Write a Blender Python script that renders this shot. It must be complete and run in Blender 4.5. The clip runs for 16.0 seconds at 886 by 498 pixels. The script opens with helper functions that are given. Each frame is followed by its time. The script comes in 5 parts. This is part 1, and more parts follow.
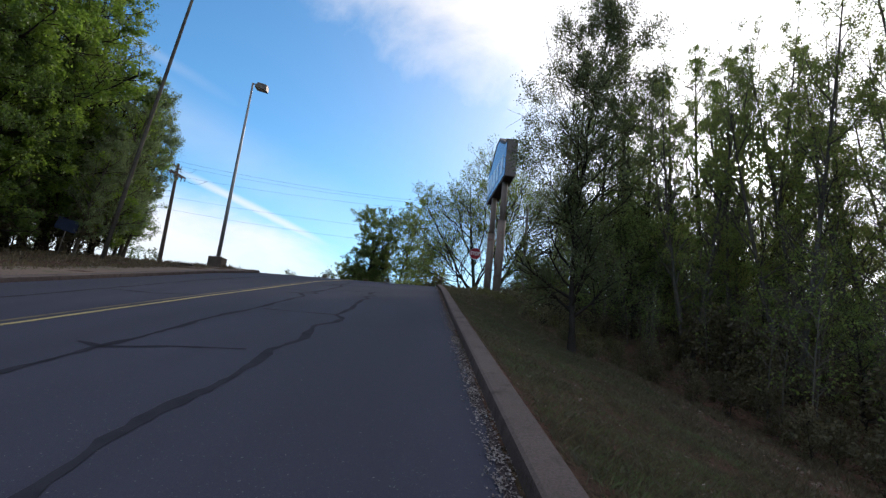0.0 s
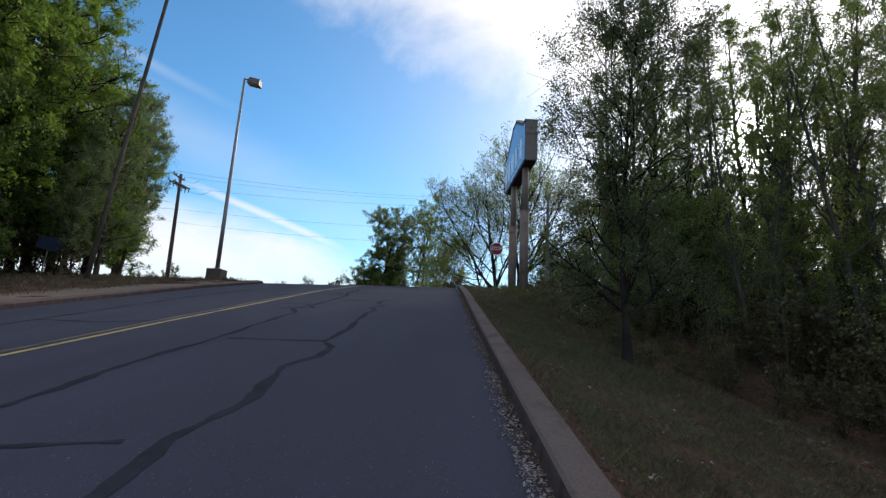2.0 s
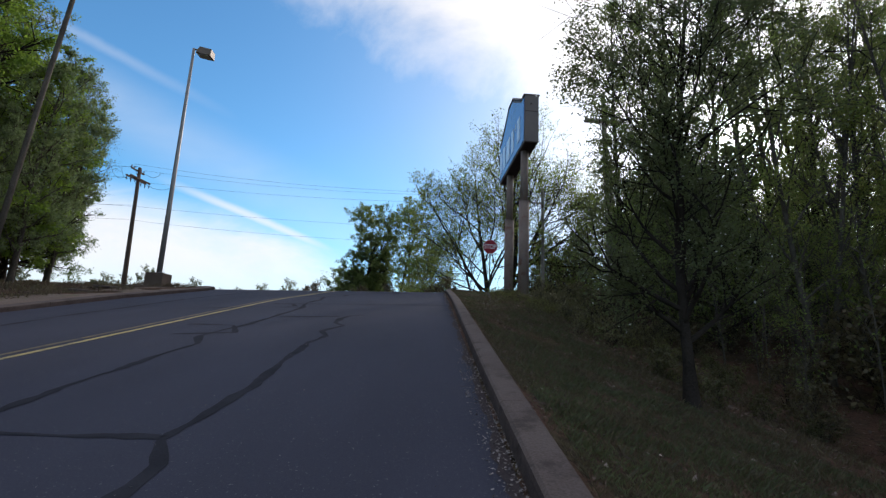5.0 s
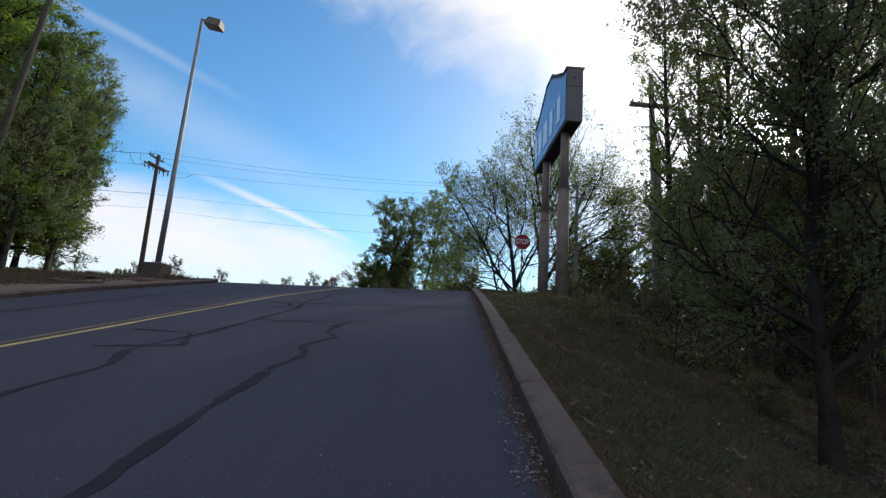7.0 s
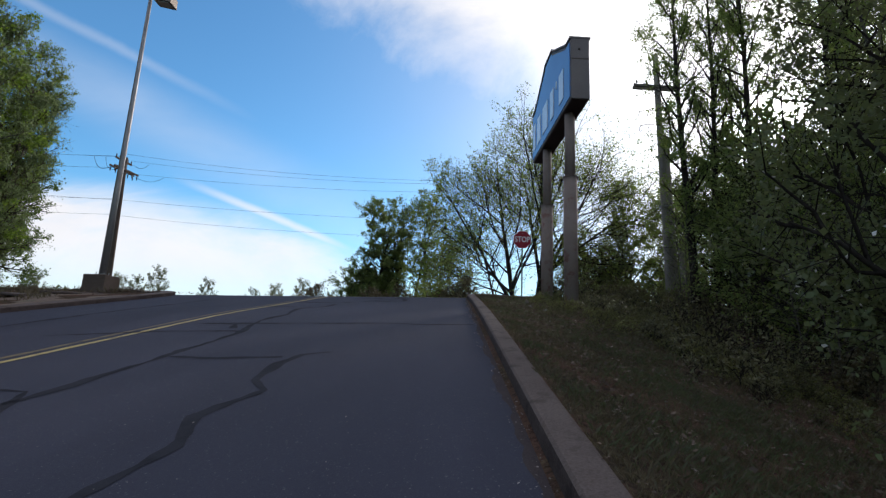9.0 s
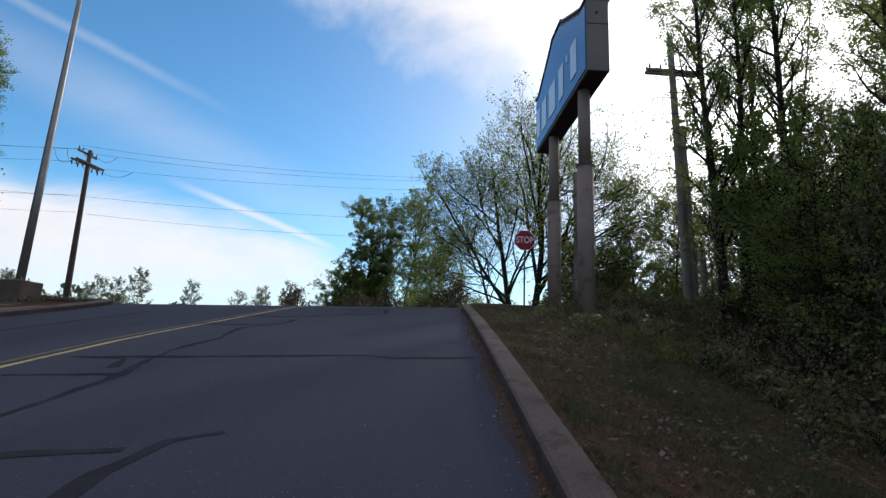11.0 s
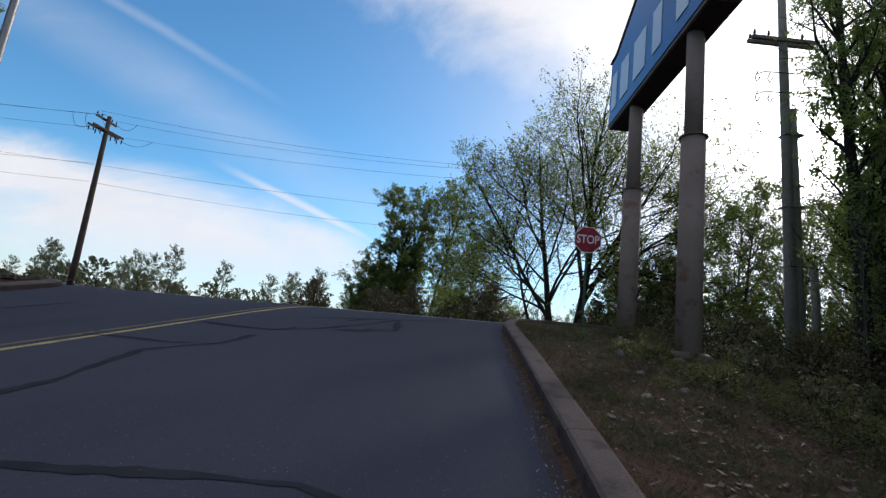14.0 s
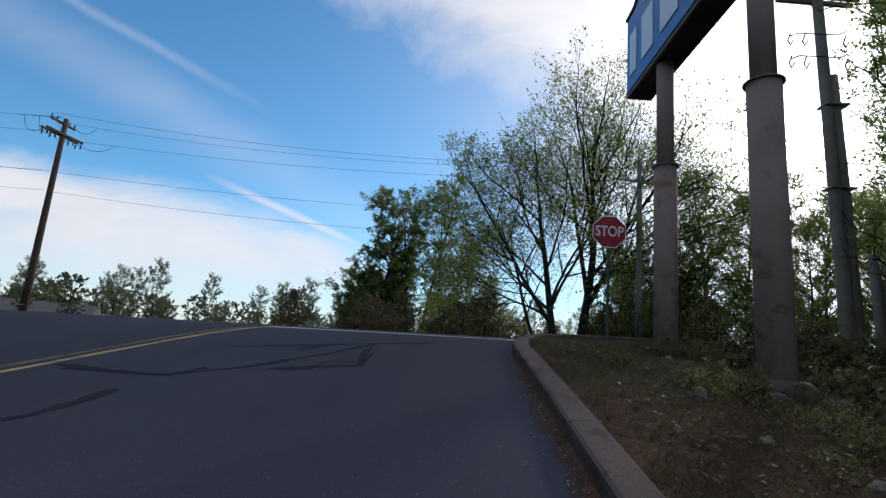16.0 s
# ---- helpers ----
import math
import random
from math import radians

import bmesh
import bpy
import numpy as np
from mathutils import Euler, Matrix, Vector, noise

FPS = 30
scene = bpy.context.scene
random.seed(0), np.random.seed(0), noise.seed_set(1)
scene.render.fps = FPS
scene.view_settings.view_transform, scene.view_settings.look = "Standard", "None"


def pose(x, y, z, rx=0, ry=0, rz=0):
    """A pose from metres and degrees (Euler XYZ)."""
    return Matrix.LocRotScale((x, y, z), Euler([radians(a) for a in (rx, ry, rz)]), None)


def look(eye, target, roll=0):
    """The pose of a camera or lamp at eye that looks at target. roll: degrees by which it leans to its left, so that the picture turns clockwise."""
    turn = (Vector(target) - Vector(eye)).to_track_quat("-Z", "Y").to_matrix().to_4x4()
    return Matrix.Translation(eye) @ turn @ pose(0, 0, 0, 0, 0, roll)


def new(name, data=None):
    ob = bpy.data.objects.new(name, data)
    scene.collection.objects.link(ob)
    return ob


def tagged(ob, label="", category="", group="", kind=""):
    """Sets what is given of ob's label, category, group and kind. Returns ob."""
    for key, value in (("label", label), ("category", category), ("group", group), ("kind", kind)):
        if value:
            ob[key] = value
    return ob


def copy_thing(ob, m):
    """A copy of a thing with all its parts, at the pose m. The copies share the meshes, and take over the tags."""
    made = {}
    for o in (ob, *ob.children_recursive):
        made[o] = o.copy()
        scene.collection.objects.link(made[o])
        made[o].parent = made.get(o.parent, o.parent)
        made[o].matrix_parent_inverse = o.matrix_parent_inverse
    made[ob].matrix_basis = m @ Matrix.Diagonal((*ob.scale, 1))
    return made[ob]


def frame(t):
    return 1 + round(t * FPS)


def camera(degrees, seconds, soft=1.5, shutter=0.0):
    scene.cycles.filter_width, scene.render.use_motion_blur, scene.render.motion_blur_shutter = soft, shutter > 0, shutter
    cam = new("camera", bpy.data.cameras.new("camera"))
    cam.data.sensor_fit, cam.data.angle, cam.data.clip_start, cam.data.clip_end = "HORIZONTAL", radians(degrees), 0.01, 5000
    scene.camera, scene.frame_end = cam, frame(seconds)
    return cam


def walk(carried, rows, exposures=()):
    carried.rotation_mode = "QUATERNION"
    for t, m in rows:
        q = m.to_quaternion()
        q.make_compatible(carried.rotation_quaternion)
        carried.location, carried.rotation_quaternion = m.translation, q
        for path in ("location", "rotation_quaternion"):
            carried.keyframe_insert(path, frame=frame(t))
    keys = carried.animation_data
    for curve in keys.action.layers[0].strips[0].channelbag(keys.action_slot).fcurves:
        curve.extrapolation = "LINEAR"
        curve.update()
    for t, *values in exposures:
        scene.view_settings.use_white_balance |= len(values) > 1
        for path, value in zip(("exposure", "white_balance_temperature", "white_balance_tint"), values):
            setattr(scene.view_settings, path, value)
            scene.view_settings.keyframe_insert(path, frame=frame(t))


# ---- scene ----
cam = camera(84.0, 16.0, soft=1.3)
PATH = [
    (0, (-0.642, -2.888, 1.235), (-0.587, -0.929, 1.638), 6.1),
    (0.5, (-0.687, -2.165, 1.356), (-0.728, -0.204, 1.745), 6.6),
    (1, (-0.634, -1.469, 1.518), (-0.758, 0.493, 1.892), 4.6),
    (1.5, (-0.65, -0.841, 1.615), (-0.691, 1.121, 2.0), 2.5),
    (2, (-0.631, -0.199, 1.733), (-0.644, 1.762, 2.123), 3.1),
    (2.5, (-0.708, 0.42, 1.805), (-0.729, 2.382, 2.197), 4.2),
    (3, (-0.724, 1.078, 1.907), (-0.771, 3.039, 2.295), 4.6),
    (3.5, (-0.739, 1.721, 2.025), (-0.852, 3.681, 2.406), 3.6),
    (4, (-0.662, 2.379, 2.163), (-0.663, 4.341, 2.555), 1.4),
    (6.5, (-0.535, 5.528, 2.707), (-0.482, 7.489, 3.093), 2.8),
    (7, (-0.564, 6.171, 2.784), (-0.629, 8.135, 3.158), 4.1),
    (7.5, (-0.636, 6.814, 2.923), (-0.73, 8.777, 3.29), 4.4),
    (8, (-0.638, 7.482, 3.045), (-0.73, 9.445, 3.422), 2.5),
    (8.5, (-0.639, 8.099, 3.151), (-0.666, 10.062, 3.537), 1.8),
    (9, (-0.591, 8.714, 3.232), (-0.623, 10.676, 3.615), 2.4),
    (9.5, (-0.571, 9.406, 3.345), (-0.601, 11.368, 3.732), 2.8),
    (12, (-0.598, 12.762, 4.001), (-0.58, 14.723, 4.396), 2.2),
    (12.5, (-0.595, 13.39, 4.122), (-0.584, 15.352, 4.513), 2.7),
    (13, (-0.646, 13.983, 4.24), (-0.639, 15.945, 4.625), 2.9),
    (13.5, (-0.644, 14.651, 4.358), (-0.608, 16.614, 4.744), 3.5),
    (14, (-0.689, 15.324, 4.435), (-0.824, 17.285, 4.805), 6.9),
    (14.5, (-0.72, 15.956, 4.507), (-0.856, 17.916, 4.884), 3.9),
    (15, (-0.746, 16.646, 4.646), (-0.844, 18.607, 5.027), 5.1),
    (15.5, (-0.788, 17.28, 4.769), (-0.876, 19.24, 5.154), 5.3),
    (16, (-0.73, 18.018, 4.816), (-0.841, 19.976, 5.21), 5.0),
]
walk(cam, [(t, look(eye, target, roll)) for t, eye, target, roll in PATH], [(0.0, 0.55, 6400.0, 14.0), (8.0, 0.46, 6400.0, 14.0), (12.0, 0.42, 6350.0, 14.0), (16.0, 0.24, 6250.0, 14.0)])

# ---------------------------------------------------------------- light
SUN_AZ, SUN_EL = radians(34.0), radians(21.7)
sun_way = Vector((math.sin(SUN_AZ) * math.cos(SUN_EL), math.cos(SUN_AZ) * math.cos(SUN_EL), math.sin(SUN_EL)))
sun = new("sun", bpy.data.lights.new("sun", "SUN"))
sun.data.energy, sun.data.angle, sun.data.color = 1.7, radians(6.0), (1.0, 0.93, 0.82)
sun.matrix_world = look(tuple(sun_way * 60), (0, 0, 0))


class Nodes:
    """Short calls for building a node tree."""

    def __init__(self, tree):
        self.t = tree
        self.t.nodes.clear()

    def n(self, kind, **kw):
        node = self.t.nodes.new(kind)
        for k, v in kw.items():
            node.inputs[k.replace("_", " ")].default_value = v
        return node

    def link(self, a, b):
        self.t.links.new(a, b)

    def put(self, sock, v):
        if isinstance(v, (int, float)):
            sock.default_value = v
        elif isinstance(v, tuple):
            sock.default_value = v
        else:
            self.link(v, sock)

    def m(self, op, a, b=0.0, c=None, clamp=False):
        node = self.t.nodes.new("ShaderNodeMath")
        node.operation, node.use_clamp = op, clamp
        self.put(node.inputs[0], a)
        self.put(node.inputs[1], b)
        if c is not None:
            self.put(node.inputs[2], c)
        return node.outputs[0]

    def step(self, v, lo, hi):
        node = self.t.nodes.new("ShaderNodeMapRange")
        node.interpolation_type = "SMOOTHSTEP"
        self.put(node.inputs[0], v)
        node.inputs[1].default_value, node.inputs[2].default_value = lo, hi
        return node.outputs[0]

    def noise(self, vec, scale, detail=4.0, rough=0.55, distort=0.0):
        node = self.n("ShaderNodeTexNoise", Scale=scale, Detail=detail, Roughness=rough, Distortion=distort)
        if vec is not None:
            self.link(vec, node.inputs["Vector"])
        return node.outputs["Fac"]

    def mix(self, f, a, b):
        node = self.t.nodes.new("ShaderNodeMix")
        node.data_type = "RGBA"
        self.put(node.inputs[0], f)
        self.put(node.inputs[6], a)
        self.put(node.inputs[7], b)
        return node.outputs[2]

    def scaled(self, vec, s):
        node = self.t.nodes.new("ShaderNodeMapping")
        node.inputs["Scale"].default_value = s
        self.link(vec, node.inputs["Vector"])
        return node.outputs[0]


world = bpy.data.worlds.new("sky")
scene.world = world
world.use_nodes = True
w = Nodes(world.node_tree)
sky = w.t.nodes.new("ShaderNodeTexSky")
sky.sky_type, sky.sun_disc = "NISHITA", False
sky.sun_elevation, sky.sun_rotation = SUN_EL, SUN_AZ
sky.air_density, sky.dust_density, sky.ozone_density = 1.0, 0.1, 3.0
co = w.t.nodes.new("ShaderNodeTexCoord").outputs["Generated"]
sep = w.t.nodes.new("ShaderNodeSeparateXYZ")
w.link(co, sep.inputs[0])
dx, dy, dz = sep.outputs
ahead = w.m("MAXIMUM", dy, 0.08)
sa, sb = w.m("DIVIDE", dx, ahead), w.m("DIVIDE", dz, ahead)
cl = w.n("ShaderNodeCombineXYZ")
w.link(sa, cl.inputs[0])
w.link(sb, cl.inputs[1])
wisp = w.noise(w.scaled(cl.outputs[0], (1.6, 4.2, 1.0)), 1.5, 7.0, 0.6, 0.5)
puff = w.noise(cl.outputs[0], 3.2, 7.0, 0.62, 0.35)
# cirrus veil that brightens towards the sun
q = w.m("ADD", w.m("MULTIPLY_ADD", sa, 0.755, sb), w.m("MULTIPLY_ADD", puff, 0.44, -0.22 - 0.50))
veil = w.m("MULTIPLY", w.step(q, -0.06, 0.34), w.m("MULTIPLY_ADD", wisp, 0.5, 0.72), clamp=True)
# cloud bank low on the left, with its bright upper edge
e1 = w.m("SUBTRACT", w.m("MINIMUM", w.m("MULTIPLY_ADD", sa, -0.37, 0.104), w.m("MULTIPLY_ADD", sa, -0.12, 0.215)), sb)
e1 = w.m("ADD", e1, w.m("MULTIPLY_ADD", wisp, 0.10, -0.05))
bank = w.m("MULTIPLY", w.step(e1, -0.03, 0.06), w.step(sa, -0.06, -0.2))
bank = w.m("MULTIPLY", bank, w.m("MULTIPLY_ADD", w.step(sb, 0.02, 0.2), 0.42, 0.5))
bank = w.m("MULTIPLY", bank, w.m("MULTIPLY_ADD", w.step(wisp, 0.3, 0.62), 0.36, 0.68))
ridge = w.m("SUBTRACT", w.m("MULTIPLY_ADD", sa, -0.37, 0.108), sb)
ridge = w.m("MULTIPLY", w.step(w.m("ABSOLUTE", w.m("ADD", ridge, w.m("MULTIPLY_ADD", puff, 0.02, -0.01))), 0.015, 0.0), w.m("MULTIPLY", 0.62, w.m("MULTIPLY", w.step(sa, -0.62, -0.42), w.step(sa, -0.16, -0.3))))
# old vapour trail
tr = w.m("SUBTRACT", w.m("MULTIPLY_ADD", sa, -0.482, 0.258), sb)
tr = w.m("ADD", tr, w.m("MULTIPLY_ADD", puff, 0.03, -0.015))
trail = w.m("MULTIPLY", w.step(w.m("ABSOLUTE", tr), 0.022, 0.0), w.m("MULTIPLY", w.step(sa, -0.36, -0.78), 0.18))
haze = w.m("MULTIPLY", w.step(w.m("ABSOLUTE", w.m("ADD", tr, -0.12)), 0.12, 0.0), w.m("MULTIPLY", wisp, 0.30))
dots = w.t.nodes.new("ShaderNodeVectorMath")
dots.operation = "DOT_PRODUCT"
w.link(co, dots.inputs[0])
dots.inputs[1].default_value = tuple(sun_way)
near_sun = w.m("MAXIMUM", dots.outputs["Value"], 0.0)
glow = w.m("MULTIPLY", w.m("POWER", near_sun, 9.0), 0.95)
cover = w.m("MAXIMUM", w.m("MAXIMUM", veil, bank), w.m("MAXIMUM", ridge, w.m("MAXIMUM", trail, glow)))
low = w.m("MULTIPLY", w.step(sb, 0.17, 0.03), 0.7)
cover = w.m("ADD", w.m("MAXIMUM", cover, low), haze, clamp=True)
behind = w.m("MULTIPLY", w.step(w.noise(co, 2.2, 6.0, 0.6), 0.38, 0.62), 0.8)
front = w.step(dy, -0.1, 0.2)
cover = w.m("ADD", w.m("MULTIPLY", cover, front), w.m("MULTIPLY", behind, w.m("SUBTRACT", 1.0, front)), clamp=True)
clear = w.n("ShaderNodeBackground", Strength=0.132)
deep = w.t.nodes.new("ShaderNodeMix")
deep.data_type, deep.blend_type = "RGBA", "MULTIPLY"
deep.inputs[0].default_value = 1.0
w.link(sky.outputs[0], deep.inputs[6])
deep.inputs[7].default_value = (0.62, 1.0, 1.08, 1)
w.link(deep.outputs[2], clear.inputs[0])
white = w.n("ShaderNodeBackground", Color=(0.97, 0.972, 0.972, 1))
w.link(w.m("ADD", w.m("MULTIPLY_ADD", puff, 0.2, 0.62), w.m("ADD", w.m("MULTIPLY", w.m("POWER", near_sun, 24.0), 1.6), w.m("MULTIPLY", w.m("POWER", near_sun, 900.0), 14.0))), white.inputs["Strength"])
both = w.t.nodes.new("ShaderNodeMixShader")
w.link(cover, both.inputs[0])
w.link(clear.outputs[0], both.inputs[1])
w.link(white.outputs[0], both.inputs[2])
wo = w.t.nodes.new("ShaderNodeOutputWorld")
w.link(both.outputs[0], wo.inputs[0])


# ---------------------------------------------------------------- materials
def base_mat(name):
    mat = bpy.data.materials.new(name)
    mat.use_nodes = True
    k = Nodes(mat.node_tree)
    out = k.t.nodes.new("ShaderNodeOutputMaterial")
    p = k.t.nodes.new("ShaderNodeBsdfPrincipled")
    k.link(p.outputs[0], out.inputs[0])
    return mat, k, p, k.t.nodes.new("ShaderNodeTexCoord").outputs["Object"]


def rough_mat(name, c1, c2, big, fine, rough=0.85, bump=0.3, dist=0.01, metal=0.0, fine_mix=0.35, stain=None, stain_amount=0.0, spec=0.15):
    """Two colours mixed at a large and a fine scale, with grain relief and shaped stains."""
    mat, k, p, at = base_mat(name)
    f1 = k.step(k.noise(at, big, 5.0), 0.32, 0.68)
    f2 = k.noise(at, fine, 3.0, 0.7)
    col = k.mix(f1, (*c1, 1), (*c2, 1))
    col = k.mix(k.m("MULTIPLY", k.step(f2, 0.35, 0.75), fine_mix), col, tuple(v * 1.7 for v in c2) + (1,))
    col = k.mix(k.m("MULTIPLY", k.step(f2, 0.5, 0.2), fine_mix), col, tuple(v * 0.45 for v in c1) + (1,))
    if stain:
        col = k.mix(k.m("MULTIPLY", k.step(k.noise(at, big * 2.3, 6.0, 0.65), 0.52, 0.66), stain_amount), col, (*stain, 1))
    k.link(col, p.inputs["Base Color"])
    p.inputs["Roughness"].default_value, p.inputs["Metallic"].default_value = rough, metal
    p.inputs["Specular IOR Level"].default_value = spec
    b = k.n("ShaderNodeBump", Strength=bump, Distance=dist)
    k.link(f2, b.inputs["Height"])
    k.link(b.outputs[0], p.inputs["Normal"])
    return mat


def leaf_mat(name, dark, light, glow=0.45, gloss=0.5):
    """A thin leaf: it reflects and lets light through, each leaf a little different."""
    mat = bpy.data.materials.new(name)
    mat.use_nodes = True
    k = Nodes(mat.node_tree)
    out = k.t.nodes.new("ShaderNodeOutputMaterial")
    geo = k.t.nodes.new("ShaderNodeNewGeometry")
    info = k.t.nodes.new("ShaderNodeObjectInfo")
    at = k.t.nodes.new("ShaderNodeTexCoord").outputs["Object"]
    f = k.m("ADD", k.m("MULTIPLY", geo.outputs["Random Per Island"], 0.6), k.m("MULTIPLY", k.noise(at, 0.6, 2.0), 0.4))
    f = k.m("ADD", f, k.m("MULTIPLY_ADD", info.outputs["Random"], 0.7, -0.35), clamp=True)
    col = k.mix(f, (*dark, 1), (*light, 1))
    p = k.t.nodes.new("ShaderNodeBsdfPrincipled")
    p.inputs["Roughness"].default_value = gloss
    k.link(col, p.inputs["Base Color"])
    t = k.t.nodes.new("ShaderNodeBsdfTranslucent")
    k.link(k.mix(0.35, col, tuple(min(1, v * 1.5) for v in light) + (1,)), t.inputs["Color"])
    mixer = k.t.nodes.new("ShaderNodeMixShader")
    mixer.inputs[0].default_value = glow
    k.link(p.outputs[0], mixer.inputs[1])
    k.link(t.outputs[0], mixer.inputs[2])
    k.link(mixer.outputs[0], out.inputs[0])
    return mat


def asphalt_mat():
    mat, k, p, at = base_mat("asphalt")
    worn = k.step(k.noise(k.scaled(at, (1.0, 0.12, 1.0)), 0.7, 5.0), 0.3, 0.72)
    patch = k.step(k.noise(at, 0.35, 4.0), 0.35, 0.65)
    grain = k.noise(at, 130.0, 2.0, 0.8)
    specks = k.step(k.noise(at, 55.0, 2.0, 0.6), 0.66, 0.74)
    col = k.mix(worn, (0.037, 0.038, 0.058, 1), (0.050, 0.051, 0.077, 1))
    col = k.mix(k.m("MULTIPLY", patch, 0.45), col, (0.041, 0.043, 0.064, 1))
    col = k.mix(k.m("MULTIPLY", k.step(grain, 0.4, 0.75), 0.5), col, (0.075, 0.08, 0.092, 1))
    col = k.mix(k.m("MULTIPLY", specks, 0.6), col, (0.22, 0.21, 0.2, 1))
    k.link(col, p.inputs["Base Color"])
    p.inputs["Roughness"].default_value = 0.95
    p.inputs["Specular IOR Level"].default_value = 0.1
    b = k.n("ShaderNodeBump", Strength=0.55, Distance=0.006)
    k.link(k.noise(at, 90.0, 3.0, 0.8), b.inputs["Height"])
    k.link(b.outputs[0], p.inputs["Normal"])
    return mat


def soil_mat():
    """Brown earth under thatch, with mossy and bare patches."""
    mat, k, p, at = base_mat("woodland_soil")
    bare = k.step(k.noise(at, 0.6, 7.0, 0.68), 0.42, 0.56)
    tuft = k.step(k.noise(at, 5.5, 5.0, 0.7), 0.38, 0.62)
    crumb = k.noise(at, 38.0, 3.0, 0.75)
    col = k.mix(tuft, (0.046, 0.032, 0.024, 1), (0.074, 0.058, 0.034, 1))
    col = k.mix(k.m("MULTIPLY", bare, 0.85), col, (0.105, 0.058, 0.045, 1))
    col = k.mix(k.m("MULTIPLY", k.step(crumb, 0.5, 0.72), 0.45), col, (0.115, 0.090, 0.062, 1))
    col = k.mix(k.m("MULTIPLY", k.step(crumb, 0.48, 0.28), 0.6), col, (0.018, 0.015, 0.011, 1))
    clod = k.noise(at, 13.0, 4.0, 0.7)
    col = k.mix(k.m("MULTIPLY", k.step(clod, 0.48, 0.36), 0.75), col, (0.020, 0.016, 0.012, 1))
    col = k.mix(k.m("MULTIPLY", k.step(clod, 0.58, 0.70), 0.6), col, (0.135, 0.105, 0.072, 1))
    k.link(col, p.inputs["Base Color"])
    p.inputs["Roughness"].default_value = 1.0
    p.inputs["Specular IOR Level"].default_value = 0.05
    b = k.n("ShaderNodeBump", Strength=0.9, Distance=0.04)
    k.link(k.m("ADD", crumb, k.noise(at, 9.0, 4.0, 0.7)), b.inputs["Height"])
    k.link(b.outputs[0], p.inputs["Normal"])
    return mat


M_ASPHALT = asphalt_mat()
M_SEAL = rough_mat("crack_sealant", (0.024, 0.0245, 0.031), (0.034, 0.035, 0.044), 3.0, 70.0, 0.95, 0.4, 0.004, 0, 0.15, spec=0.03)
M_YELLOW = rough_mat("worn_yellow_paint", (0.40, 0.31, 0.125), (0.30, 0.245, 0.12), 2.0, 45.0, 0.8, 0.5, 0.003, 0, 0.6, (0.06, 0.06, 0.068), 0.6)
M_FADED = rough_mat("faded_yellow_paint", (0.16, 0.122, 0.07), (0.10, 0.083, 0.062), 2.0, 40.0, 0.8, 0.5, 0.003, 0, 0.6, (0.045, 0.045, 0.055), 0.9)
M_WHITE = rough_mat("worn_white_paint", (0.42, 0.43, 0.45), (0.22, 0.225, 0.24), 1.5, 35.0, 0.7, 0.5, 0.003, 0, 0.6, (0.06, 0.062, 0.07), 0.9)
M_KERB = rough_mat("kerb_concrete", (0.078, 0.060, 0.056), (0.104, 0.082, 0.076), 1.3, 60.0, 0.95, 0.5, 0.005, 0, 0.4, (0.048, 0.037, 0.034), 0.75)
# Darker kerb concrete for the road side: road dirt plus shade put into the colour
M_KERBFACE = rough_mat("scuffed_shaded_kerb_face", (0.044, 0.034, 0.033), (0.066, 0.051, 0.049), 2.5, 55.0, 0.95, 0.6, 0.005, 0, 0.35, (0.030, 0.024, 0.023), 0.7, spec=0.05)
M_BLOCK = rough_mat("brown_concrete", (0.085, 0.065, 0.055), (0.12, 0.09, 0.075), 2.0, 30.0, 0.9, 0.5, 0.006)
M_SOIL = soil_mat()
M_DIRT = rough_mat("dry_roadside_dirt", (0.12, 0.088, 0.075), (0.16, 0.12, 0.10), 0.6, 25.0, 0.95, 0.7, 0.02, 0, 0.45, (0.10, 0.105, 0.05), 0.8)
M_STEEL = rough_mat("painted_sign_post", (0.185, 0.14, 0.122), (0.225, 0.172, 0.15), 0.9, 40.0, 0.75, 0.15, 0.003, 0.0, 0.15, (0.16, 0.13, 0.12), 0.5)
M_POSTLOW = rough_mat("rusting_sign_post", (0.175, 0.132, 0.115), (0.21, 0.16, 0.14), 1.2, 40.0, 0.8, 0.2, 0.003, 0, 0.15, (0.15, 0.07, 0.052), 0.75)
M_TAUPE = rough_mat("sign_cabinet_paint", (0.15, 0.125, 0.12), (0.18, 0.15, 0.14), 0.7, 30.0, 0.6, 0.1, 0.003, 0, 0.12)
M_UNDER = rough_mat("cabinet_underside", (0.06, 0.045, 0.04), (0.08, 0.06, 0.05), 0.8, 30.0, 0.7, 0.1, 0.003)
M_BLUE = rough_mat("blue_sign_face", (0.035, 0.115, 0.33), (0.045, 0.14, 0.37), 0.5, 20.0, 0.22, 0.05, 0.002, 0, 0.08, spec=0.6)
M_LETTER = rough_mat("white_sign_face", (0.62, 0.68, 0.76), (0.68, 0.72, 0.78), 0.8, 30.0, 0.25, 0.05, 0.002, 0, 0.08, spec=0.6)
M_GALV = rough_mat("galvanised_pole", (0.21, 0.205, 0.21), (0.28, 0.272, 0.272), 1.5, 30.0, 0.5, 0.1, 0.002, 0.6, 0.2)
M_LAMP = rough_mat("bronze_lamp_housing", (0.13, 0.105, 0.085), (0.16, 0.13, 0.11), 2.0, 40.0, 0.5, 0.1, 0.002, 0.3, 0.15)
M_LENS = rough_mat("lamp_glass", (0.45, 0.42, 0.36), (0.52, 0.48, 0.42), 3.0, 30.0, 0.2, 0.05, 0.001, 0, 0.1)
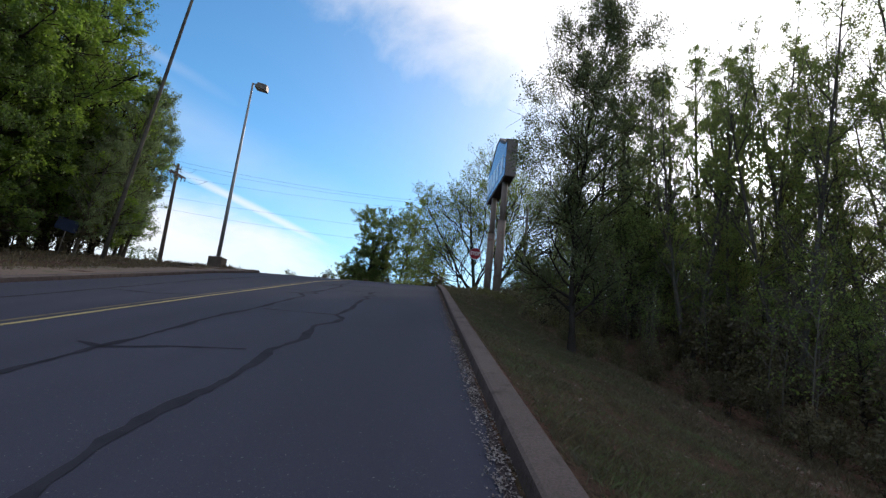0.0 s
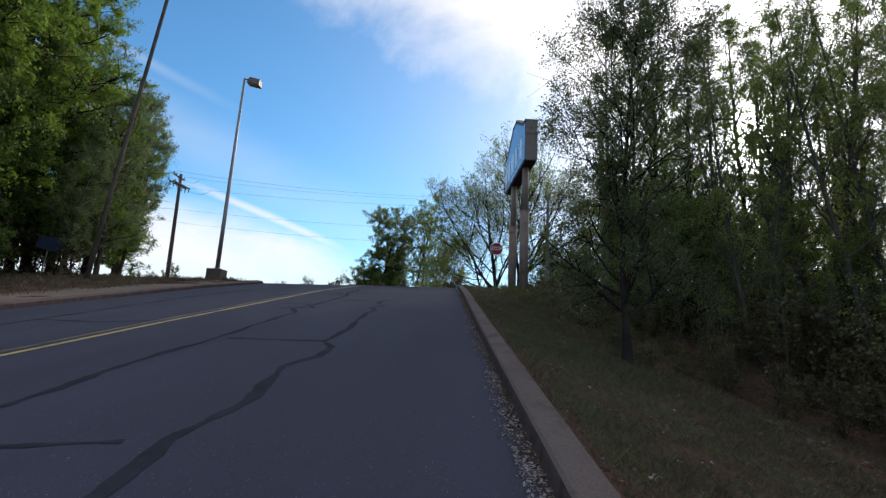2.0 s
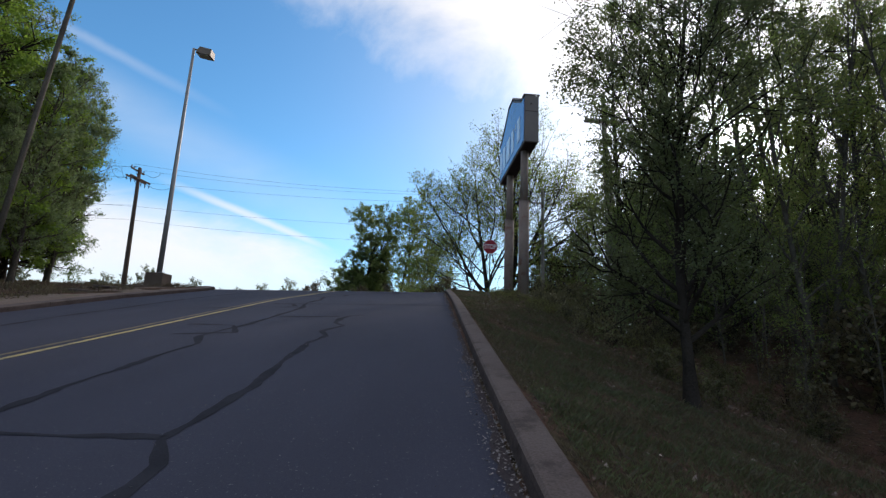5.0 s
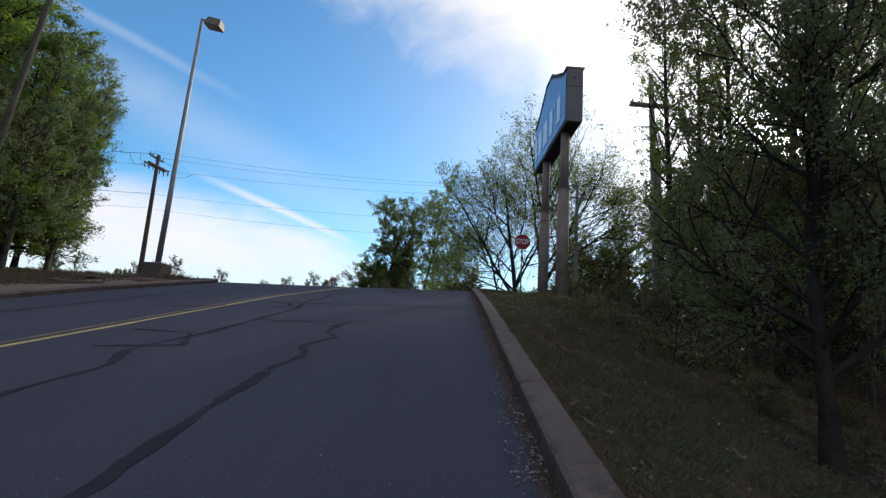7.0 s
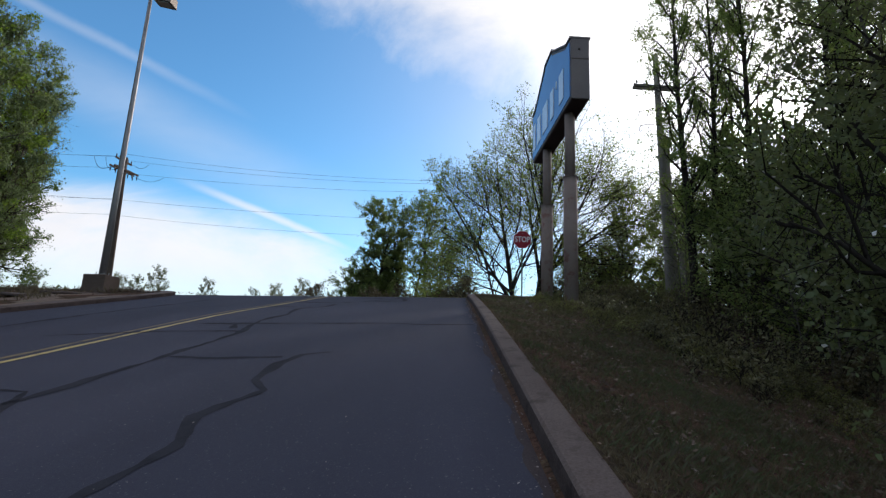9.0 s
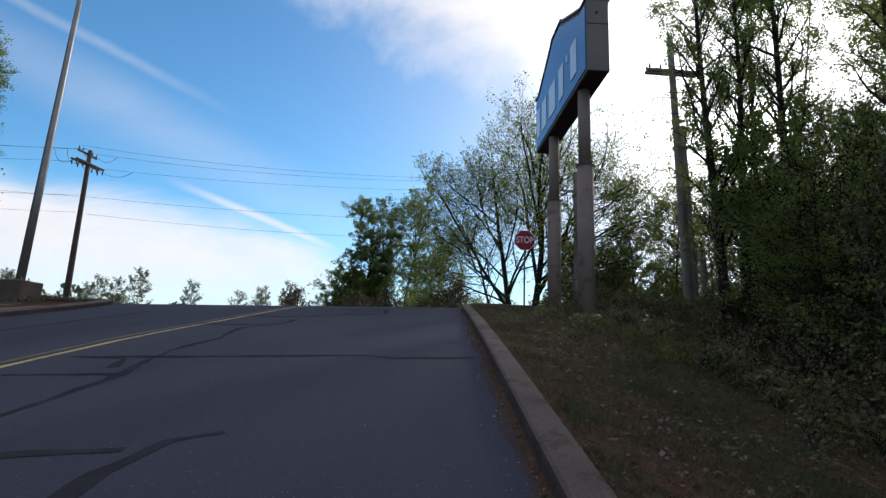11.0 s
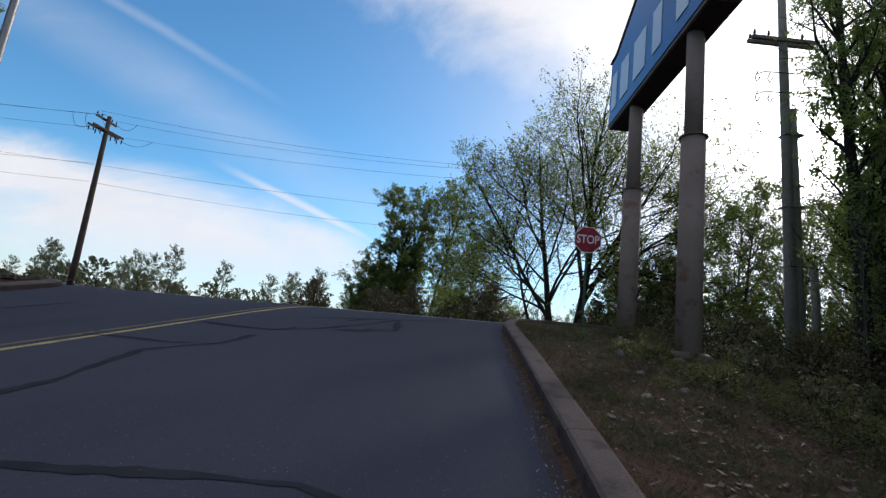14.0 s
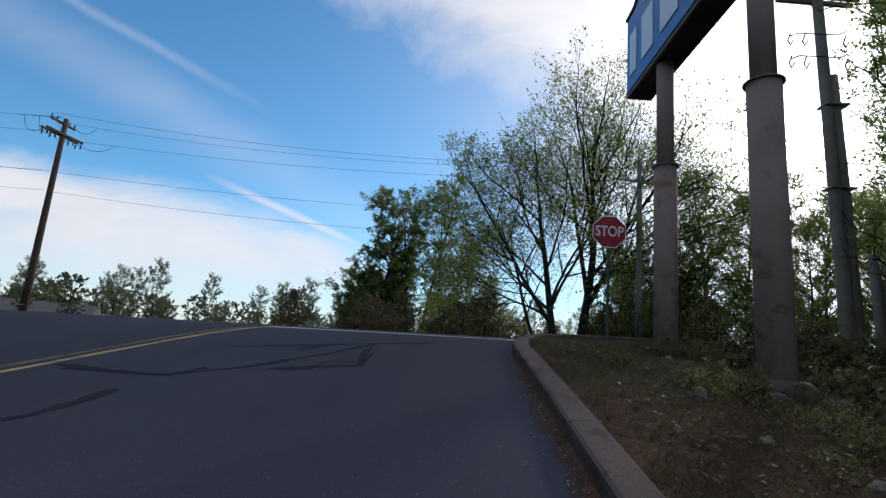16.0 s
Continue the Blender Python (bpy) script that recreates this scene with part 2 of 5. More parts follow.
M_POLE = rough_mat("dark_creosote_wood", (0.055, 0.04, 0.034), (0.085, 0.062, 0.05), 1.6, 30.0, 0.9, 0.7, 0.01)
M_GREYWOOD = rough_mat("grey_weathered_wood", (0.15, 0.135, 0.115), (0.21, 0.19, 0.165), 1.6, 30.0, 0.9, 0.7, 0.01)
M_CABLE = rough_mat("black_cable", (0.018, 0.018, 0.02), (0.025, 0.025, 0.028), 2.0, 20.0, 0.6, 0.1, 0.002)
M_CERAMIC = rough_mat("brown_insulator", (0.05, 0.035, 0.03), (0.07, 0.05, 0.045), 3.0, 20.0, 0.3, 0.05, 0.002)
M_RED = rough_mat("stop_sign_red", (0.27, 0.022, 0.03), (0.32, 0.03, 0.04), 3.0, 40.0, 0.45, 0.05, 0.001, 0, 0.1)
M_SIGNWHITE = rough_mat("reflective_white", (0.66, 0.62, 0.63), (0.72, 0.68, 0.69), 4.0, 40.0, 0.45, 0.05, 0.001, 0, 0.08)
M_GREENPOST = rough_mat("green_channel_post", (0.045, 0.075, 0.05), (0.06, 0.095, 0.065), 3.0, 40.0, 0.55, 0.1, 0.001, 0.2)
M_NAVY = rough_mat("navy_board", (0.016, 0.022, 0.05), (0.022, 0.03, 0.06), 3.0, 30.0, 0.6, 0.1, 0.002)
M_STONE = rough_mat("pale_fieldstone", (0.115, 0.10, 0.084), (0.165, 0.145, 0.122), 3.0, 35.0, 0.9, 0.7, 0.02, 0, 0.5, (0.075, 0.062, 0.045), 0.75)
M_ROOF = rough_mat("grey_shingles", (0.07, 0.07, 0.075), (0.10, 0.098, 0.098), 1.0, 12.0, 0.9, 0.4, 0.02)
M_SIDING = rough_mat("grey_siding", (0.12, 0.115, 0.11), (0.16, 0.15, 0.14), 0.6, 12.0, 0.8, 0.2, 0.01)
M_GLASS = rough_mat("dark_window", (0.03, 0.035, 0.04), (0.04, 0.045, 0.05), 1.0, 5.0, 0.1, 0.0, 0.001)
M_BARK = rough_mat("dark_bark", (0.020, 0.016, 0.014), (0.038, 0.031, 0.027), 2.2, 28.0, 0.95, 0.9, 0.02, spec=0.04)
M_GREYBARK = rough_mat("grey_bark", (0.06, 0.052, 0.044), (0.10, 0.088, 0.074), 2.0, 26.0, 0.95, 0.9, 0.02, spec=0.05)
M_LEAF_PEAR = leaf_mat("pear_leaf", (0.05, 0.066, 0.024), (0.125, 0.146, 0.06), 0.56)
M_BLOSSOM = leaf_mat("white_blossom", (0.42, 0.42, 0.40), (0.62, 0.60, 0.58), 0.4, 0.8)
# Maple leaf brightened: the sunlight on the trees is partly in the colour
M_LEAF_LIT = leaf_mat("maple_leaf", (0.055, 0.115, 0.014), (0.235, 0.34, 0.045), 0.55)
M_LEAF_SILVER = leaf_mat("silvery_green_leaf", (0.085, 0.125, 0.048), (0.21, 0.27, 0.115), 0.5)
# Shaded copy of the maple leaf: a darker green stands in for shade
M_LEAF_SHADED = leaf_mat("shaded_maple_leaf", (0.034, 0.068, 0.014), (0.115, 0.18, 0.032), 0.5)
M_LEAF_GROUND = leaf_mat("ground_cover_leaf", (0.044, 0.050, 0.018), (0.165, 0.165, 0.050), 0.5)
M_LEAF_PALE = leaf_mat("pale_seedling_leaf", (0.050, 0.050, 0.024), (0.150, 0.140, 0.066), 0.4)
M_LEAF_OLIVE = leaf_mat("olive_spring_leaf", (0.10, 0.14, 0.03), (0.23, 0.25, 0.07), 0.58)
M_LEAF_WOOD = leaf_mat("woodland_leaf", (0.07, 0.115, 0.026), (0.21, 0.27, 0.065), 0.66)
M_LEAF_DARK = leaf_mat("dark_green_leaf", (0.06, 0.09, 0.026), (0.155, 0.20, 0.055), 0.58)
# Distance haze is put into this paler, greyer leaf colour
M_LEAF_FAR = leaf_mat("hazed_far_leaf", (0.075, 0.10, 0.052), (0.17, 0.185, 0.095), 0.4, 0.7)
M_LEAF_SHRUB = leaf_mat("yellow_green_shrub_leaf", (0.046, 0.050, 0.020), (0.125, 0.120, 0.046), 0.45)
M_LEAF_BRUSH = leaf_mat("dull_brush_leaf", (0.046, 0.038, 0.019), (0.115, 0.096, 0.046), 0.4)
M_GUTTER = rough_mat("gutter_dirt", (0.044, 0.038, 0.042), (0.058, 0.047, 0.048), 3.0, 60.0, 1.0, 0.6, 0.006, spec=0.03)
M_GRASS = leaf_mat("grass_blade", (0.056, 0.045, 0.024), (0.135, 0.108, 0.058), 0.35, 0.6)
M_GREEN = leaf_mat("fresh_grass_blade", (0.048, 0.056, 0.022), (0.115, 0.130, 0.054), 0.35, 0.6)
M_STRAW = leaf_mat("dry_grass_blade", (0.075, 0.06, 0.035), (0.14, 0.11, 0.065), 0.3, 0.7)
M_LITTER = leaf_mat("dry_fallen_leaf", (0.040, 0.025, 0.019), (0.22, 0.150, 0.112), 0.15, 0.7)
M_PALELITTER = leaf_mat("bleached_fallen_leaf", (0.10, 0.075, 0.066), (0.36, 0.29, 0.26), 0.15, 0.7)
M_GRIT = leaf_mat("pale_gutter_litter", (0.065, 0.055, 0.052), (0.30, 0.26, 0.255), 0.1, 0.8)


# ---------------------------------------------------------------- mesh helpers
def mesh_from(name, verts, faces, mat, smooth=False):
    me = bpy.data.meshes.new(name)
    me.from_pydata([tuple(v) for v in verts], [], [tuple(f) for f in faces])
    me.materials.append(mat)
    if smooth:
        me.polygons.foreach_set("use_smooth", [True] * len(me.polygons))
    me.update()
    return me


def quads_mesh(name, corners, mat):
    """corners: (n, 4, 3) array of loose four-sided pieces."""
    n = len(corners)
    me = bpy.data.meshes.new(name)
    me.vertices.add(4 * n)
    me.vertices.foreach_set("co", np.ascontiguousarray(corners, dtype=np.float32).ravel())
    me.loops.add(4 * n)
    me.loops.foreach_set("vertex_index", np.arange(4 * n, dtype=np.int32))
    me.polygons.add(n)
    me.polygons.foreach_set("loop_start", np.arange(0, 4 * n, 4, dtype=np.int32))
    me.materials.append(mat)
    me.update(calc_edges=True)
    me.validate()
    return me


def part(name, me, parent, label=""):
    ob = new(name, me)
    ob.parent = parent
    if label:
        tagged(ob, label)
    return ob


def thing(name, at, label, category, group="", kind="", turn=0.0):
    ob = new(name)
    ob.empty_display_size = 0.2
    ob.matrix_basis = pose(*at, 0, 0, turn)
    return tagged(ob, label, category, group, kind)


def bm_mesh(name, bm, mat, smooth=False):
    me = bpy.data.meshes.new(name)
    bm.to_mesh(me)
    bm.free()
    me.materials.append(mat)
    if smooth:
        me.polygons.foreach_set("use_smooth", [True] * len(me.polygons))
    return me


def box(name, size, mat, at=(0, 0, 0), bevel=0.01, turn=(0, 0, 0), taper=1.0):
    bm = bmesh.new()
    bmesh.ops.create_cube(bm, size=1.0)
    bmesh.ops.scale(bm, vec=size, verts=bm.verts)
    if taper != 1.0:
        for v in bm.verts:
            if v.co.z > 0:
                v.co.x *= taper
                v.co.y *= taper
    if bevel:
        bmesh.ops.bevel(bm, geom=bm.edges[:], offset=bevel, segments=2, affect="EDGES", profile=0.5)
    bmesh.ops.transform(bm, matrix=pose(*at, *turn), verts=bm.verts)
    return bm_mesh(name, bm, mat)


def tube_data(points, radii, sides=6, cap=True):
    """Vertices and faces of a tapered tube along points."""
    pts = [Vector(p) for p in points]
    verts, faces = [], []
    ref = Vector((0.31, 0.95, 0.05)).normalized()
    for i, p in enumerate(pts):
        d = (pts[min(i + 1, len(pts) - 1)] - pts[max(i - 1, 0)]).normalized()
        u = d.cross(ref)
        if u.length < 0.05:
            u = d.cross(Vector((1, 0, 0)))
        u.normalize()
        v = d.cross(u)
        for s in range(sides):
            a = 2 * math.pi * s / sides
            verts.append(p + (u * math.cos(a) + v * math.sin(a)) * radii[i])
    for i in range(len(pts) - 1):
        for s in range(sides):
            a, b = i * sides + s, i * sides + (s + 1) % sides
            faces.append((a, b, b + sides, a + sides))
    if cap:
        faces.append(tuple(range(sides))[::-1])
        faces.append(tuple(range((len(pts) - 1) * sides, len(pts) * sides)))
    return verts, faces


def tube(name, points, radii, mat, sides=8, smooth=True):
    v, f = tube_data(points, radii, sides)
    return mesh_from(name, v, f, mat, smooth)


# ---------------------------------------------------------------- the lie of the land
PY = [-60, -30, -2.9, 19, 25, 26, 27, 28, 29, 30, 31, 33, 44, 70, 140, 400]
PZ = [-6.0, -4.63, 0.03, 3.80, 4.73, 4.872, 4.989, 5.08, 5.145, 5.184, 5.2, 5.21, 5.15, 4.6, 4.0, 4.0]


def along(y):
    return np.interp(y, PY, PZ)


def road_z(x, y):
    """Height of the drive and of the cross street."""
    return along(y) + 0.03 * np.clip(x, -14.0, 6.0)


RIGHT_C, LEFT_C, RAD = (5.0, 25.5), (-15.0, 24.3), 5.0
LEFT_X = LEFT_C[0] + RAD


def bumps(x, y):
    return 0.05 * np.sin(1.7 * x + 0.6 * y) * np.sin(1.1 * y - 0.4 * x) + 0.03 * np.sin(3.9 * x) * np.sin(3.3 * y + 1.0)


def verge_z(x, y):
    """Height of the earth beside the drive, on either side."""
    x, y = np.asarray(x, float), np.asarray(y, float)
    d = np.maximum(x - 0.26, 0.0)
    s1 = np.interp(y, [-5, 13, 22, 26], [0.30, 0.32, 0.07, 0.055])
    s2 = np.interp(y, [-5, 13, 25, 29], [0.26, 0.28, 0.20, 0.12])
    drop = s1 * np.minimum(d, 3.5) + s2 * np.clip(d - 3.5, 0, 4.5) + 0.03 * np.clip(d - 8, 0, 20)
    fade = np.interp(y, [27.4, 29.6], [1.0, 0.0])
    right = along(y) + 0.135 - drop * fade + bumps(x, y) * np.clip(d * 0.6, 0, 1)
    g = np.maximum(LEFT_X - 0.2 - x, 0.0)
    left = along(y) + 0.03 * np.clip(LEFT_X, -14, 0) + 0.10 - 0.02 * np.minimum(g, 12) + bumps(x, y) * np.clip(g * 0.5, 0, 1) * 0.8
    return np.where(x > -5, right, left)


def near_edge(x):
    """Where the cross street begins; its near kerb swings away beyond the corner."""
    return 30.5 + min(max(0.45 * (x - RIGHT_C[0]), 0.0), 4.5) if x > -5 else LEFT_C[1] + RAD


def off_drive(x, y):
    """How far a place lies from the paved area; negative on the paving."""
    e = near_edge(x)
    if y > e:
        return y - 43.0 if y > (e + 43.0) / 2 else -min(y - e, 6)
    if x > -5:
        if y < RIGHT_C[1]:
            return x
        return min(x, RAD - math.hypot(x - RIGHT_C[0], y - RIGHT_C[1])) if x < RIGHT_C[0] else e - y
    if y < LEFT_C[1]:
        return LEFT_X - x
    return RAD - math.hypot(x - LEFT_C[0], y - LEFT_C[1]) if x > LEFT_C[0] else e - y


def sheet(name, xs, ys, height, mat, keep=None):
    X, Y = np.meshgrid(xs, ys)
    Z = height(X, Y)
    nx = len(xs)
    verts = np.stack([X.ravel(), Y.ravel(), Z.ravel()], 1)
    faces = []
    for j in range(len(ys) - 1):
        for i in range(nx - 1):
            if keep is None or keep((xs[i] + xs[i + 1]) / 2, (ys[j] + ys[j + 1]) / 2):
                a = j * nx + i
                faces.append((a, a + 1, a + 1 + nx, a + nx))
    return mesh_from(name, verts, faces, mat, True)


def spread(a, b, n):
    return list(np.linspace(a, b, n))


far_x = [-2600, -900, -400, -200, -120, -80, -55]
far_y = [-2600, -800, -300, -120, -70, -45, -30]
gx = far_x + spread(-40, -13, 28) + [LEFT_X - 0.45, LEFT_X - 0.2, LEFT_X + 0.6, -9, -7, -5.2, -4.8, -3, -1.2, -0.3, 0.24, 0.4] + spread(0.7, 10, 32) + spread(10.5, 45, 36) + [60, 90, 140, 240, 500, 1000, 2600]
gy = far_y + spread(-20, -4, 9) + spread(-3, 36, 98) + spread(37, 60, 24) + [70, 90, 120, 160, 220, 300, 420, 700, 1300, 2600]


def ground_z(X, Y):
    Z = verge_z(X, Y)
    out = np.empty_like(Z)
    for idx in np.ndindex(Z.shape):
        x, y = float(X[idx]), float(Y[idx])
        o = off_drive(x, y)
        if o < 0.23:
            out[idx] = road_z(x, y) - 0.14
        elif y > 43:
            out[idx] = road_z(x, y) + 0.02 + float(bumps(x, y)) * 0.5
        else:
            out[idx] = Z[idx]
    return out


ground = new("ground", sheet("ground", gx, gy, ground_z, M_SOIL))
tagged(ground, "brown woodland earth with moss and fallen leaves", "ground", kind="structure")

rx = spread(-90, -18, 25) + spread(-17, 1, 37) + spread(1.5, 7, 12) + spread(9, 90, 28)
ry = spread(-40, -6, 18) + spread(-5, 24, 59) + spread(24.4, 36, 59) + spread(37, 43, 7)
road = new("road", sheet("road", rx, ry, road_z, M_ASPHALT, lambda x, y: off_drive(x, y) < 0.35 and (y > 29.0 or -18 < x < 7)))
tagged(road, "dark grey worn asphalt drive with sealed cracks", "road", kind="structure")


dirt = new("bare_dirt", sheet("bare_dirt", spread(LEFT_X - 2.2, LEFT_X - 0.32, 8), spread(-2, 24, 53), lambda X, Y: verge_z(X, Y) + 0.012, M_DIRT))
tagged(dirt, "bare pinkish dirt strip behind the far kerb", "ground", kind="structure")


# kerb: separate cast lengths, rounded nose, open joints
def kerb_path(side):
    pts = []
    if side > 0:
        pts += [(float(np.interp(y, [9, 16, 23, 25.4], [0, 0.035, 0.04, 0])), y) for y in np.arange(-11.8 - 2.8 * 3, 25.4, 0.7)]
        for i in range(0, 13):
            a = math.pi - i / 12 * math.pi / 2
            pts.append((RIGHT_C[0] + RAD * math.cos(a), RIGHT_C[1] + RAD * math.sin(a)))
        pts += [(x, near_edge(x)) for x in np.arange(5.7, 40, 1.4)]
    else:
        pts += [(LEFT_X, y) for y in np.arange(-20.2, 24.0, 0.7)]
        for i in range(0, 13):
            a = i / 12 * math.pi / 2
            pts.append((LEFT_C[0] + RAD * math.cos(a), LEFT_C[1] + RAD * math.sin(a)))
        pts += [(x, near_edge(x)) for x in np.arange(-16.4, -60, -2.8)]
    return pts


KERB_PROFILE = [(0.0, -0.12), (0.012, 0.0), (0.022, 0.10), (0.030, 0.130), (0.052, 0.148), (0.085, 0.153), (0.235, 0.160), (0.262, 0.150), (0.27, 0.12), (0.27, -0.12)]


def kerb_piece(pts, side):
    verts, faces = [], []
    n = len(KERB_PROFILE)
    for i, (x, y) in enumerate(pts):
        ax, ay = pts[min(i + 1, len(pts) - 1)]
        bx, by = pts[max(i - 1, 0)]
        t = Vector((ax - bx, ay - by, 0)).normalized()
        away = Vector((t.y, -t.x, 0)) * side
        end = (i == 0) - (i == len(pts) - 1)
        z = float(road_z(x, y))
        for o, h in KERB_PROFILE:
            c = Vector((x, y, z)) + away * (o * (1.0 if side > 0 else 1.4)) + Vector((0, 0, h * (1.0 if side > 0 else 0.8))) + t * (0.011 * end)
            verts.append(c)
    for i in range(len(pts) - 1):
        for k in range(n - 1):
            a = i * n + k
            f = (a, a + 1, a + 1 + n, a + n)
            faces.append(f if side < 0 else f[::-1])
    faces.append(tuple(range(n)))
    faces.append(tuple(range((len(pts) - 1) * n, len(pts) * n))[::-1])
    me = mesh_from("kerb_stone", verts, faces, M_KERB)
    # The strips that face the road take the darker colour with shade in it
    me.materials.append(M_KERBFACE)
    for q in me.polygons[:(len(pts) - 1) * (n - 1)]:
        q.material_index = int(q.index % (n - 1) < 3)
    return me


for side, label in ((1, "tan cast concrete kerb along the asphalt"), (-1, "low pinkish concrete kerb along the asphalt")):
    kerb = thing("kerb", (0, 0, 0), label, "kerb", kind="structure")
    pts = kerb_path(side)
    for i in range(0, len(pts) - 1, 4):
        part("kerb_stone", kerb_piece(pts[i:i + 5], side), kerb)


# ---------------------------------------------------------------- road markings and sealed cracks
def strip(name, pts, width, mat, lift=0.004, wiggle=0.0, seed=0, step=0.12, ragged=0.0):
    """A flat band along a bent line that lies on the road."""
    r = random.Random(seed)
    line = []
    for (x0, y0), (x1, y1) in zip(pts[:-1], pts[1:]):
        k = max(1, int(math.hypot(x1 - x0, y1 - y0) / step))
        line += [(x0 + (x1 - x0) * i / k, y0 + (y1 - y0) * i / k) for i in range(k)]
    line.append(pts[-1])
    ph = [r.uniform(0, 6.3) for _ in range(4)]
    verts, faces = [], []
    for i, (x, y) in enumerate(line):
        ax, ay = line[min(i + 1, len(line) - 1)]
        bx, by = line[max(i - 1, 0)]
        L = math.hypot(ax - bx, ay - by) or 1.0
        nx, ny = (ay - by) / L, -(ax - bx) / L
        s = i * step
        o = wiggle * (math.sin(2.1 * s + ph[0]) + 0.6 * math.sin(5.3 * s + ph[1]) + 0.35 * math.sin(13 * s + ph[2])) if 0 < i < len(line) - 1 else 0.0
        hw = width / 2 * (1 + ragged * (math.sin(3.7 * s + ph[3]) * 0.5 + r.uniform(-0.5, 0.5)))
        for sgn in (-1, 1):
            px, py = x + nx * (o + sgn * hw), y + ny * (o + sgn * hw)
            verts.append((px, py, float(road_z(px, py)) + lift))
    for i in range(len(line) - 1):
        faces.append((2 * i, 2 * i + 1, 2 * i + 3, 2 * i + 2))
    me = mesh_from(name, verts, faces, mat)
    me.flip_normals()
    return me


def marking(name, pts, width, mat, label, **kw):
    ob = new(name, strip(name, pts, width, mat, **kw))
    tagged(ob, label, "road marking" if "line" in name or "bar" in name else "crack sealant", kind="structure")


CENTRE = [(-6.0, -12), (-5.87, 4), (-5.8, 9), (-5.58, 15), (-5.4, 20), (-5.0, 24.5), (-4.72, 28.0)]
marking("centre_line", CENTRE, 0.095, M_YELLOW, "worn yellow centre line on the asphalt", wiggle=0.004, ragged=0.15)
marking("centre_line", [(x - 0.22, y) for x, y in CENTRE], 0.09, M_FADED, "faded second yellow centre line", wiggle=0.004, ragged=0.3, seed=3)
marking("stop_bar", [(-4.75, 28.15), (-2.2, 28.2), (0.35, 28.1)], 0.40, M_WHITE, "worn white stop bar across the lane", wiggle=0.01, ragged=0.12, seed=4)
marking("gutter_dirt_line", [(-0.035, -6), (-0.04, 5), (-0.03, 14), (-0.035, 24.5)], 0.10, M_GUTTER, "brown dirt along the foot of the kerb", wiggle=0.008, ragged=0.9, seed=8, lift=0.003)
SEAL = "black tar sealant in a crack of the asphalt"
marking("crack_seal", [(-2.3, -9), (-2.4, -4), (-2.34, -0.4), (-2.44, 0.3), (-2.33, 1.9), (-2.42, 3.3), (-2.24, 4.3), (-2.45, 5.6), (-2.2, 6.2), (-2.16, 6.9), (-2.36, 7.3), (-2.3, 8.9)], 0.105, M_SEAL, SEAL, wiggle=0.018, seed=11, ragged=0.6)
marking("crack_seal", [(-2.3, 8.9), (-2.42, 11.3), (-2.3, 12.0), (-2.46, 12.6), (-2.24, 13.35), (-2.47, 13.7), (-2.54, 14.5), (-2.4, 15.0), (-2.1, 15.2)], 0.10, M_SEAL, SEAL, wiggle=0.016, seed=12, ragged=0.6)
marking("crack_seal", [(-4.0, -8), (-4.1, 0), (-4.1, 3), (-4.15, 6), (-4.03, 8), (-4.07, 10.5), (-3.98, 11.2), (-4.3, 11.9), (-4.1, 13.4), (-4.0, 14.8), (-3.97, 16.7), (-4.2, 18.3), (-4.1, 19.4), (-4.3, 20.8), (-3.8, 21.6), (-3.75, 22.4)], 0.095, M_SEAL, SEAL, wiggle=0.02, seed=13, ragged=0.75)
for i, pts in enumerate([
    [(-4.5, 3.0), (-4.1, 2.8), (-3.5, 3.1), (-2.7, 3.25)], [(-3.9, 7.45), (-3.0, 7.38), (-2.4, 7.35)],
    [(-4.85, 12.05), (-3.85, 12.3)], [(-3.9, 12.3), (-4.3, 13.2), (-5.2, 13.3)], [(-3.95, 14.8), (-3.5, 14.72), (-2.6, 14.85)],
    [(-4.0, 16.9), (-5.1, 16.85), (-6.7, 16.2)], [(-5.2, 17.8), (-3.4, 17.95), (-1.5, 18.1), (-1.15, 17.95), (-0.1, 18.05)],
    [(-5.0, 23.2), (-4.3, 23.05), (-3.7, 23.05), (-3.5, 23.45)], [(-2.9, 23.6), (-2.45, 23.7), (-2.4, 24.2), (-2.0, 24.3), (-2.1, 25.5), (-2.7, 25.6), (-3.0, 24.9)],
    [(-8.2, -4), (-8.0, 6), (-8.3, 14), (-7.9, 24)], [(-8.1, 9.0), (-6.9, 8.8), (-6.1, 9.2)], [(-4.0, 24.8), (-1.2, 26.4)],
    [(-5.55, 21.4), (-5.1, 21.45), (-4.36, 21.38), (-4.0, 21.5)], [(-4.25, 17.2), (-4.45, 17.75), (-5.1, 17.8)],
    [(-4.8, 23.05), (-3.7, 23.0), (-3.17, 23.6), (-2.5, 24.8), (-2.1, 25.8)], [(-2.8, 23.65), (-1.95, 24.05), (-1.97, 25.0)],
]):
    marking("crack_seal", pts, 0.082, M_SEAL, SEAL, wiggle=0.014, seed=20 + i, ragged=0.75)


